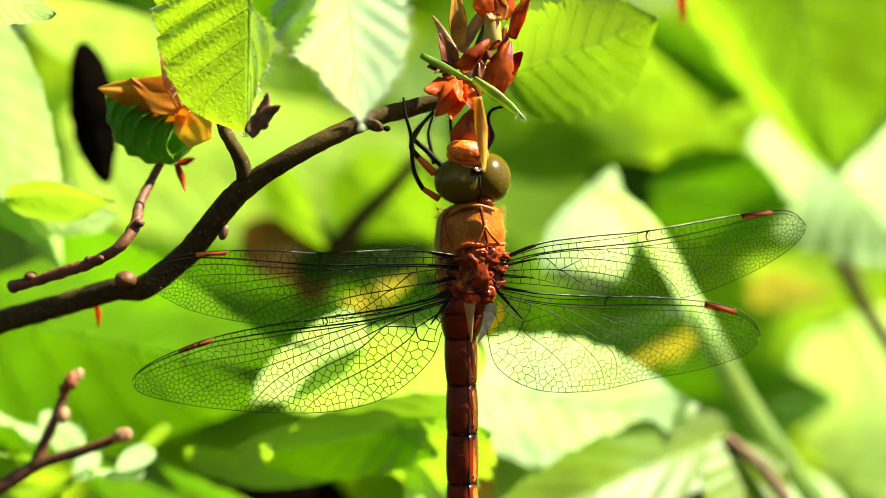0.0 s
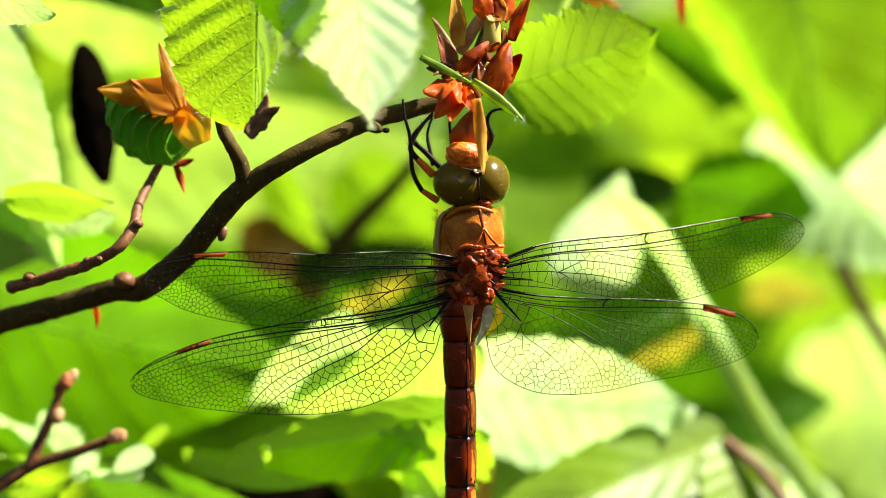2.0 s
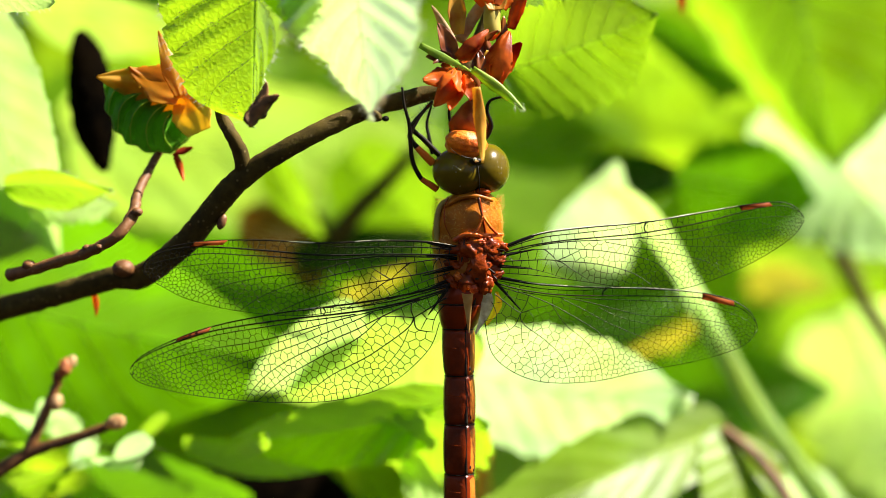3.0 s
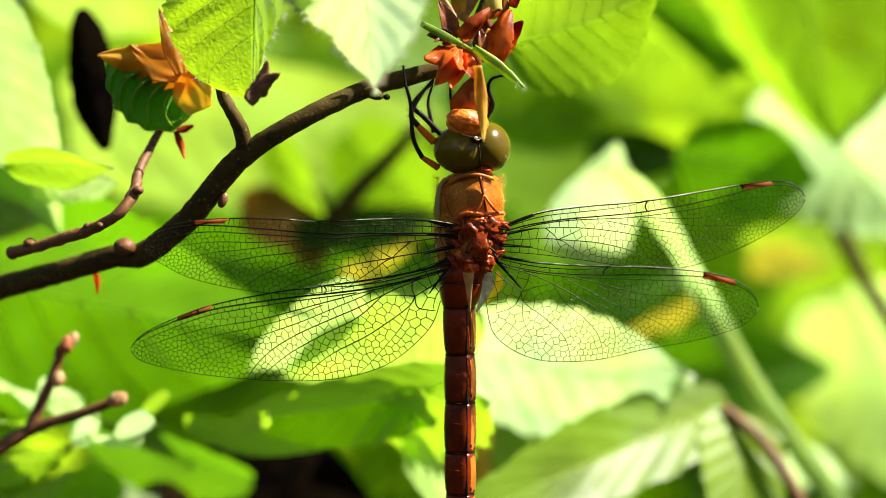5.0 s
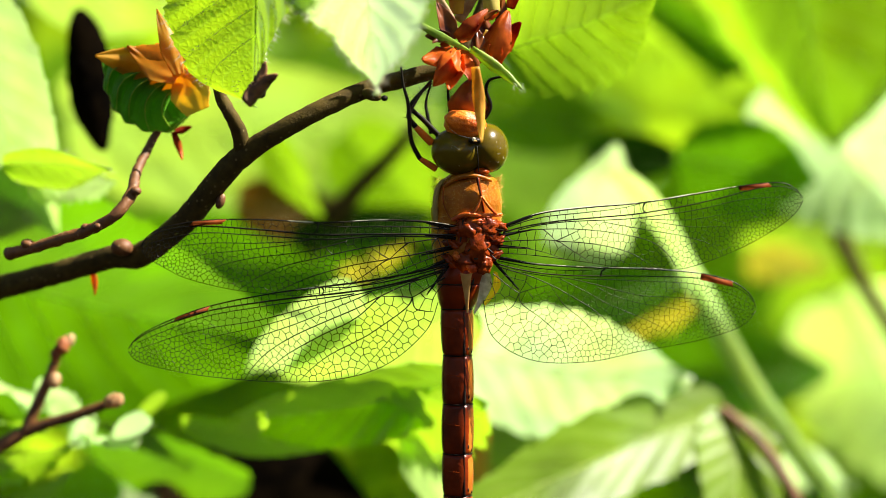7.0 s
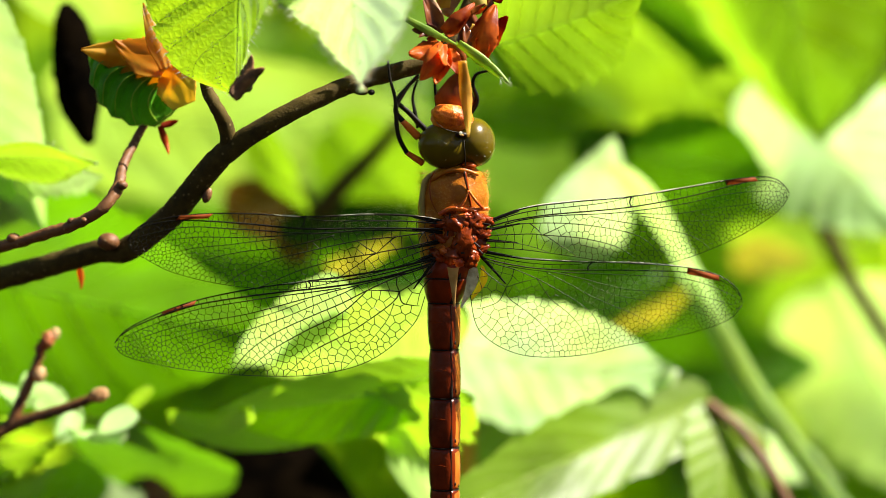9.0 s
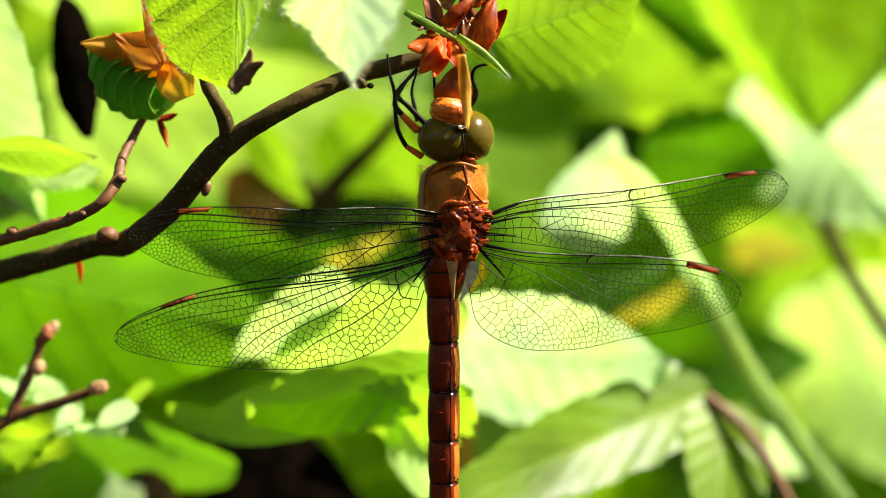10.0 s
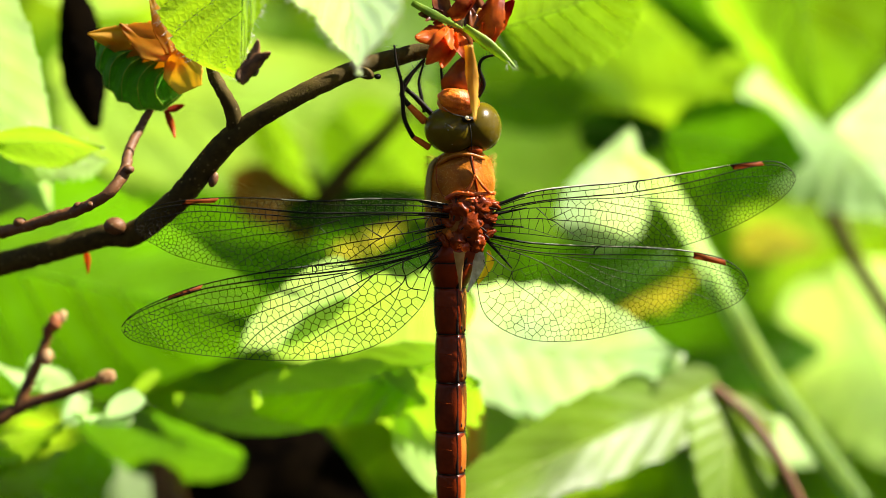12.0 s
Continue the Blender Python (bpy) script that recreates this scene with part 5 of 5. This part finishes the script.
        own("joint", grow([(x + math.cos(a) * w * 0.97, deep + math.sin(a) * w * 1.02, z - 0.03 * math.sin(a)) for a in arc], [0.05, 0.065, 0.05], 30, 5), BLACK, root)
        if 1 < i < 7:
            z, x, w = (p + (q - p) * 0.40 for p, q in zip(top, low))
            own("cross_ridge", grow([(x + math.cos(a) * w * 1.02, deep + math.sin(a) * w * 1.07, z + 0.05 * math.sin(2 * a)) for a in arc[:10]], [0.015, 0.03, 0.015], 24, 5), CHITIN_WINE, root)
        own("back_keel", grow([(x + w * 0.43, deep - 1.0 * w, z) for z, x, w in [tuple(p + (q - p) * f for p, q in zip(top, low)) for f in (0.02, 0.25, 0.5, 0.75, 0.98)]],
                              [0.05, 0.07, 0.09, 0.15], 14, 6), BLACK, root)
    # cream wedge on the second ring, tapering to the waist
    bm = bmesh.new()
    rows = []
    for i in range(13):
        f = i / 12
        w = 0.42 * (1 - f) ** 1.3 + 0.09
        c = Vector((2.27, -0.70, -4.68)).lerp(Vector((2.44, 0.90, -8.05)), f)
        rows.append([bm.verts.new(c + Vector((w * v, 0.10 * v * v - 0.04, 0.12 * v * v * (1 - f)))) for v in (-1, -0.5, 0, 0.5, 1)])
    for a, b in zip(rows, rows[1:]):
        for k in range(4):
            bm.faces.new((a[k], b[k], b[k + 1], a[k + 1]))
    own("pale_mark", bm, CREAM, root, "cream wedge on the abdomen base")
    def strip(name, one, two, mat, label):
        """A thin film between two lines."""
        bm = bmesh.new()
        a, b = curve_points(one, 24), curve_points(two, 24)
        rows = [[bm.verts.new(p.lerp(q, k / 5) + Vector((0, -0.12 * math.sin(math.pi * k / 5), 0))) for k in range(6)] for p, q in zip(a, b)]
        for r, t in zip(rows, rows[1:]):
            for k in range(5):
                bm.faces.new((r[k], t[k], t[k + 1], r[k + 1]))
        own(name, bm, mat, root, label)
    strip("anal_membrane", [(3.36, 0.80, -3.46), (3.47, 1.00, -5.81), (2.98, 1.30, -8.12)], [(3.70, 0.80, -3.27), (4.54, 1.00, -5.61), (3.08, 1.30, -8.22)], GLINT, "whitish membrane at the hind wing root")
    strip("amber_patch", [(4.68, 0.90, -4.44), (4.59, 1.00, -5.71), (3.81, 1.10, -7.28)], [(4.98, 0.90, -4.54), (5.27, 1.00, -5.81), (4.01, 1.10, -7.47)], AMBER_FILM, "amber film at the hind wing root")
    # head
    own("eye", blob((1.50, 1.40, 5.86), (2.32, 2.3, 2.02), (0, 10, 10), 40, 28), EYE, root, "large dark olive compound eye")
    own("eye", blob((4.10, 1.75, 6.20), (1.72, 2.3, 2.14), (0, -6, -25), 40, 28), EYE, root, "large olive compound eye")
    own("eye_seam", grow([(3.14, -0.55, 6.23), (3.23, -0.75, 5.11), (3.29, -0.30, 4.06)], [0.05, 0.035, 0.05], 12, 6), BLACK, root)
    own("ocellus", blob((2.98, -1.10, 6.64), (0.17, 0.09, 0.08)), CREAM, root)
    own("occiput", blob((3.61, 0.90, 4.10), (0.7, 0.8, 0.4)), CHITIN_WINE, root)
    own("face", blob((2.15, 0.90, 8.10), (1.85, 1.9, 1.3), (0, 5, 0), 40, 28, dent=lambda c: 1 + 0.06 * noise.noise(c * 5)), FACE, root, "orange pitted face")
    own("upper_face", blob((1.93, -0.40, 8.36), (1.6, 1.0, 0.95), (0, 10, 0), 40, 28, dent=lambda c: 1 + 0.10 * noise.noise(c * 3.4) + 0.05 * noise.noise(c * 9)), FACE, root)
    own("vertex", blob((2.94, -0.60, 6.71), (0.55, 0.5, 0.28)), BLACK, root)
    own("ocellus", blob((2.84, -1.05, 6.83), (0.16, 0.14, 0.14)), HAIR, root)
    own("antenna", grow([(2.60, -0.80, 6.89), (1.49, -1.60, 7.14), (0.76, -2.20, 7.68)], [0.05, 0.02], 8, 4), BLACK, root)
    # legs: femur in red, shin and foot black with spines
    def leg(points, red, r, seed):
        rn = random.Random(seed)
        if red:
            own("femur", grow([points[0], points[1]], [r * 1.6, r * 1.45, r * 1.1], 10, 8), FEMUR, root)
        own("leg", grow(points[1:] if red else points, [r * 1.1, r * 0.95, r * 0.7, r * 0.45], 30, 8), BLACK, root)
        bm = bmesh.new()
        line = curve_points(points[1:] if red else points, 26)
        for i in range(3, 25):
            for s in (-1, 1):
                way = (line[i] - line[i - 1]).normalized()
                out = (way.cross(Vector((0, 1, 0))) * s + way * 0.4).normalized()
                hair(bm, line[i], line[i] + out * rn.uniform(0.4, 0.75), 0.03)
        tagged(own("spine_fringe", bm, BLACK, root), kind="stuff")
    leg([(-0.39, 2.00, 4.37), (-1.76, 1.20, 5.23), (-2.53, 0.50, 6.86), (-2.76, 0.00, 9.74), (-3.19, -0.20, 11.42), (-3.39, -0.30, 13.01)], True, 0.2, 1)
    leg([(-0.78, 1.60, 6.62), (-2.14, 0.60, 7.93), (-2.72, 0.30, 8.89), (-1.94, 0.20, 10.48), (-0.78, 0.20, 11.89)], True, 0.24, 2)
    leg([(-0.20, 2.60, 7.35), (-1.57, 2.00, 8.70), (-2.55, 1.40, 9.64), (-1.91, 1.20, 10.70), (-0.78, 1.00, 11.76)], False, 0.24, 3)
    leg([(-0.79, 3.20, 7.48), (-1.09, 3.00, 8.86), (-1.29, 3.00, 10.20), (-0.89, 2.60, 11.65)], False, 0.18, 4)
    leg([(0.88, 2.00, 8.80), (0.78, 1.60, 9.85), (0.64, 1.20, 11.05), (0.78, 1.00, 11.76)], False, 0.17, 5)
    leg([(3.82, 1.50, 8.77), (4.30, 1.20, 9.82), (3.90, 0.80, 11.16), (4.28, 0.60, 12.02), (5.54, 0.40, 12.30)], False, 0.2, 6)
    # fuzz on the thorax
    rnd = random.Random(21)
    bm = bmesh.new()
    for _ in range(1800):
        a, z = rnd.uniform(0, 2 * math.pi), rnd.uniform((-38.00, 0.00, -1.41)[2], (-38.00, 0.00, 3.64)[2])
        d = Vector((math.cos(a), math.sin(a), 0))
        p = Vector(((2.33, 0.00, 1.99)[0], 2.8, z)) + Vector((d.x * 2.7, d.y * 2.6, 0))
        hair(bm, p, p + (d + Vector((rnd.uniform(-.5, .5), rnd.uniform(-.5, .5), rnd.uniform(-.2, .8)))).normalized() * rnd.uniform(0.4, 0.9), 0.014)
    tagged(own("thorax_hairs", bm, HAIR_GOLD, root, "fine golden hairs"), kind="stuff")
    bm = bmesh.new()
    for _ in range(60):
        a, h = rnd.uniform(-0.2, 1.2), rnd.uniform(-0.7, 0.7)
        c, r = rnd.choice(((Vector((1.37, 1.40, 5.82)), (2.22, 2.32, 1.97)), (Vector((4.27, 1.80, 6.23)), (1.55, 2.22, 2.07)), (Vector((2.67, 2.80, 2.03)), (2.9, 2.95, 2.2))))
        d = Vector((math.sin(a) * math.cos(h), -math.cos(a) * math.cos(h), math.sin(h)))
        ball(bm, c + Vector((d.x * r[0], d.y * r[1], d.z * r[2])), (0.035, 0.035, 0.035), u=6, v=4)
    tagged(own("pollen_grains", bm, HAIR, root, "white pollen grains on eyes and thorax"), kind="stuff")
    # wings
    wing(root, "forewing", [(5.55, 0.60, -0.54), (8.59, 1.00, 0.54), (12.55, 1.60, 1.08), (17.53, 2.30, 1.53), (22.55, 2.90, 2.37), (27.10, 3.40, 3.18), (30.04, 3.70, 3.38), (31.38, 3.90, 2.84), (32.00, 4.00, 1.99)],
         [(5.16, 0.60, -2.87), (8.59, 1.00, -3.12), (12.55, 1.60, -3.63), (17.04, 2.30, -4.24), (21.32, 2.90, -4.20), (26.11, 3.40, -2.53), (29.74, 3.70, -0.55), (31.43, 3.90, 0.85), (32.00, 4.00, 1.84)], (0.765, 0.865), 0.46, FORE_VEINS, 0.66, 1, "clear right forewing with dark veins", VEIN_BROWN, 0.85, ((0.06, 0.44), (0.47, 0.76)))
    wing(root, "hindwing", [(5.07, 0.80, -3.36), (8.60, 1.20, -3.86), (13.30, 1.80, -4.12), (18.53, 2.40, -4.24), (22.80, 2.90, -4.60), (25.59, 3.30, -5.26), (27.12, 3.50, -6.21), (27.80, 3.70, -7.21), (27.90, 3.70, -7.71)],
         [(3.80, 0.80, -7.02), (4.69, 1.00, -10.20), (8.13, 1.40, -12.19), (13.07, 2.00, -12.34), (17.56, 2.50, -11.44), (22.34, 3.10, -10.60), (25.86, 3.40, -9.58), (27.38, 3.60, -8.65), (27.90, 3.70, -7.86)], (0.74, 0.86), 0.39, HIND_VEINS, 0.70, 2, "clear right hindwing with dark veins", VEIN_BROWN, 0.75, ((0.04, 0.38), (0.40, 0.74)))
    wing(root, "forewing", [(1.65, 0.00, -0.68), (-1.16, -0.30, -0.24), (-5.01, -0.80, -0.14), (-10.27, -1.40, -0.38), (-15.00, -2.00, -0.14), (-19.71, -2.50, -0.24), (-23.00, -2.80, -0.81), (-24.50, -2.90, -1.61), (-25.05, -3.00, -2.51)],
         [(0.53, 0.00, -3.44), (-3.10, -0.30, -4.79), (-6.94, -0.80, -5.74), (-11.71, -1.40, -6.53), (-16.92, -2.00, -6.16), (-21.14, -2.50, -5.19), (-23.23, -2.80, -4.18), (-24.59, -2.90, -3.37), (-25.05, -3.00, -2.70)], (0.715, 0.815), 0.44, FORE_VEINS, 0.66, 3, "clear left forewing with black veins", None, 1.12, ((0.01, 0.10), (0.22, 0.33), (0.45, 0.53)))
    wing(root, "hindwing", [(0.78, 0.20, -3.83), (-3.10, -0.20, -4.79), (-6.95, -0.60, -5.45), (-9.82, -1.00, -5.82), (-14.57, -1.60, -6.47), (-19.76, -2.20, -7.59), (-23.50, -2.60, -9.04), (-25.35, -2.90, -10.11), (-26.09, -3.00, -11.05)],
         [(-0.10, 0.20, -7.14), (-1.16, 0.00, -9.65), (-4.54, -0.60, -12.50), (-8.85, -1.10, -13.75), (-14.08, -1.70, -13.89), (-19.74, -2.30, -13.40), (-23.49, -2.70, -12.69), (-25.45, -2.90, -12.06), (-26.09, -3.00, -11.29)], (0.725, 0.83), 0.39, HIND_VEINS, 0.70, 4, "clear left hindwing with black veins", None, 1.12, ((0.39, 0.47),))
    return root


dragonfly()


# ---------------------------------------------------------------- sway in the light wind
def sway(key, rows):
    """Small drift of a thing from where it was built: seconds, millimetres to the right and up, degrees of lean."""
    ob = SWAY[key]
    x, y, z = ob.location
    walk(ob, [(t, pose(x + dx * MM, y, z + dz * MM, 0, lean, 0)) for t, dx, dz, lean in rows])


def motions():
    sway("hang_b", ((0, 0, 0, 0), (0.5, .1, .03, 0), (1, .4, -.2, 0), (1.5, .8, -.25, 0), (2, .8, .2, 0), (2.5, .7, -.1, 0), (3, .8, -.1, 0), (5, 1.1, .3, 0), (5.5, 1.5, .5, 0),
                    (6, .8, -.2, 0), (6.5, .8, .15, 0), (7, 1.4, .4, 0), (7.5, 0.6, .3, 0), (9.5, 1.3, .1, 0), (10, .65, -.2, 0), (10.5, .5, -.5, 0), (11, .6, .1, 0), (11.5, .8, -.2, 0), (12, .5, .2, 0)))
    sway("hang_a", ((0, 0, 0, 0), (0.5, 0, 0, 0), (1, .3, -.1, 0), (1.5, .6, -.3, 0), (2, .7, 0, 0), (2.5, .5, -.1, 0), (3, .6, -.1, 0), (5, .5, 0, 0), (5.5, .8, 0, 0), (6, .3, -.2, 0),
                    (6.5, .35, -.1, 0), (7, .8, -.1, 0), (7.5, .15, .2, 0), (9.5, .5, 0, 0), (10, .4, -.1, 0), (10.5, .4, -.2, 0), (11, .4, .1, 0), (11.5, .5, 0, 0), (12, .3, .1, 0)))
    sway("right_toothed", ((0, 0, 0, 0), (0.5, 0, -.3, 0), (1, -.1, -.4, 0), (1.5, -.1, -.8, 0), (2, 0, -.85, 0), (2.5, 0, -.6, 0), (3, 0, -.45, 0), (5, 0, -.35, 0), (6, 0, -.55, 0), (7.5, 0, -.4, 0),
                           (9.5, 0, -.75, 0), (10.5, .1, -.75, 0), (11, .2, -.2, 0), (11.5, .1, -.55, 0), (12, .1, -.5, 0)))
    sway("low_twig", ((0, 0, 0, 0), (1, -.2, 0, 0), (2, -.35, 0, 0), (3, -.4, .15, 0), (5, -.35, .25, 0), (7.5, -.5, .2, 0), (9.5, -.6, .25, 0), (12, -.55, .4, 0)))
    sway("low_ribbed", ((0, 0, 0, 0), (1, -.3, 0, 0), (2, -.3, -.3, 0), (5, 0, -.25, 0), (6.5, -.1, -.35, 0), (9.5, -.15, -.2, 0), (12, .3, -.5, 0)))
    sway("right_shade", ((0, -3.2, 0, 0), (0.5, 0, 0, 0), (1, .6, 0, 0), (2, .3, 0, 0), (3, .3, 0, 0), (5, 0, 0, 0), (6.5, .6, 0, 0), (7.5, -.8, 0, 0), (9.5, -4.4, 0, 0), (10.5, 0, 0, 0), (12, 0, 0, 0)))
    sway("brown_dry", ((0, 0, 0, 0), (3, 0, .5, 0), (5, 0, 0, 0), (5.5, 0, 1, 0), (6.5, 0, 0, 0), (7.5, 0, 2, 0), (9.5, 0, 0, 0), (10.5, 0, 2, 0), (11, 0, 2, 0), (11.5, 0, 2, 0), (12, 0, 0, 0)))
    sway("brown_tip", ((0, 0, 0, 0), (3, 0, .5, 0), (5, 0, .5, 0), (5.5, 1, 5.5, 0), (6, .5, 2, 0), (6.5, 0, 0, 0), (7, .5, 2, 0), (7.5, 1, 6, 0), (8.2, .5, 2, 0), (9.5, 0, 0, 0), (10, .5, 2, 0), (10.5, 1, 6, 0), (11, 1, 6, 0), (11.5, .5, 4, 0), (12, 0, 1, 0)))
    sway("hang_c", ((0, 0, 0, 0), (1.5, .5, -.3, 0), (3, .5, 0, 0), (5, .6, .1, 0), (6, .3, -.1, 0), (7, .8, 0, 0), (9.5, .5, 0, 0), (10.5, .4, -.2, 0), (12, .3, .1, 0)))
    for key in ("grass", "tent_pale"):
        sway(key, ((0, 0, 0, 0), (0.7, 1.0, -.2, 0), (1.5, 1.6, -.5, 0), (2.5, .8, -.3, 0), (5, .6, -.6, 0), (6, .7, -1.0, 0), (6.5, 1.2, -.3, 0), (7.5, .4, -.8, 0), (9.5, 2.2, -.5, 0), (10.5, 2.2, -.6, 0), (12, 3.2, -1.3, 0)))


motions()
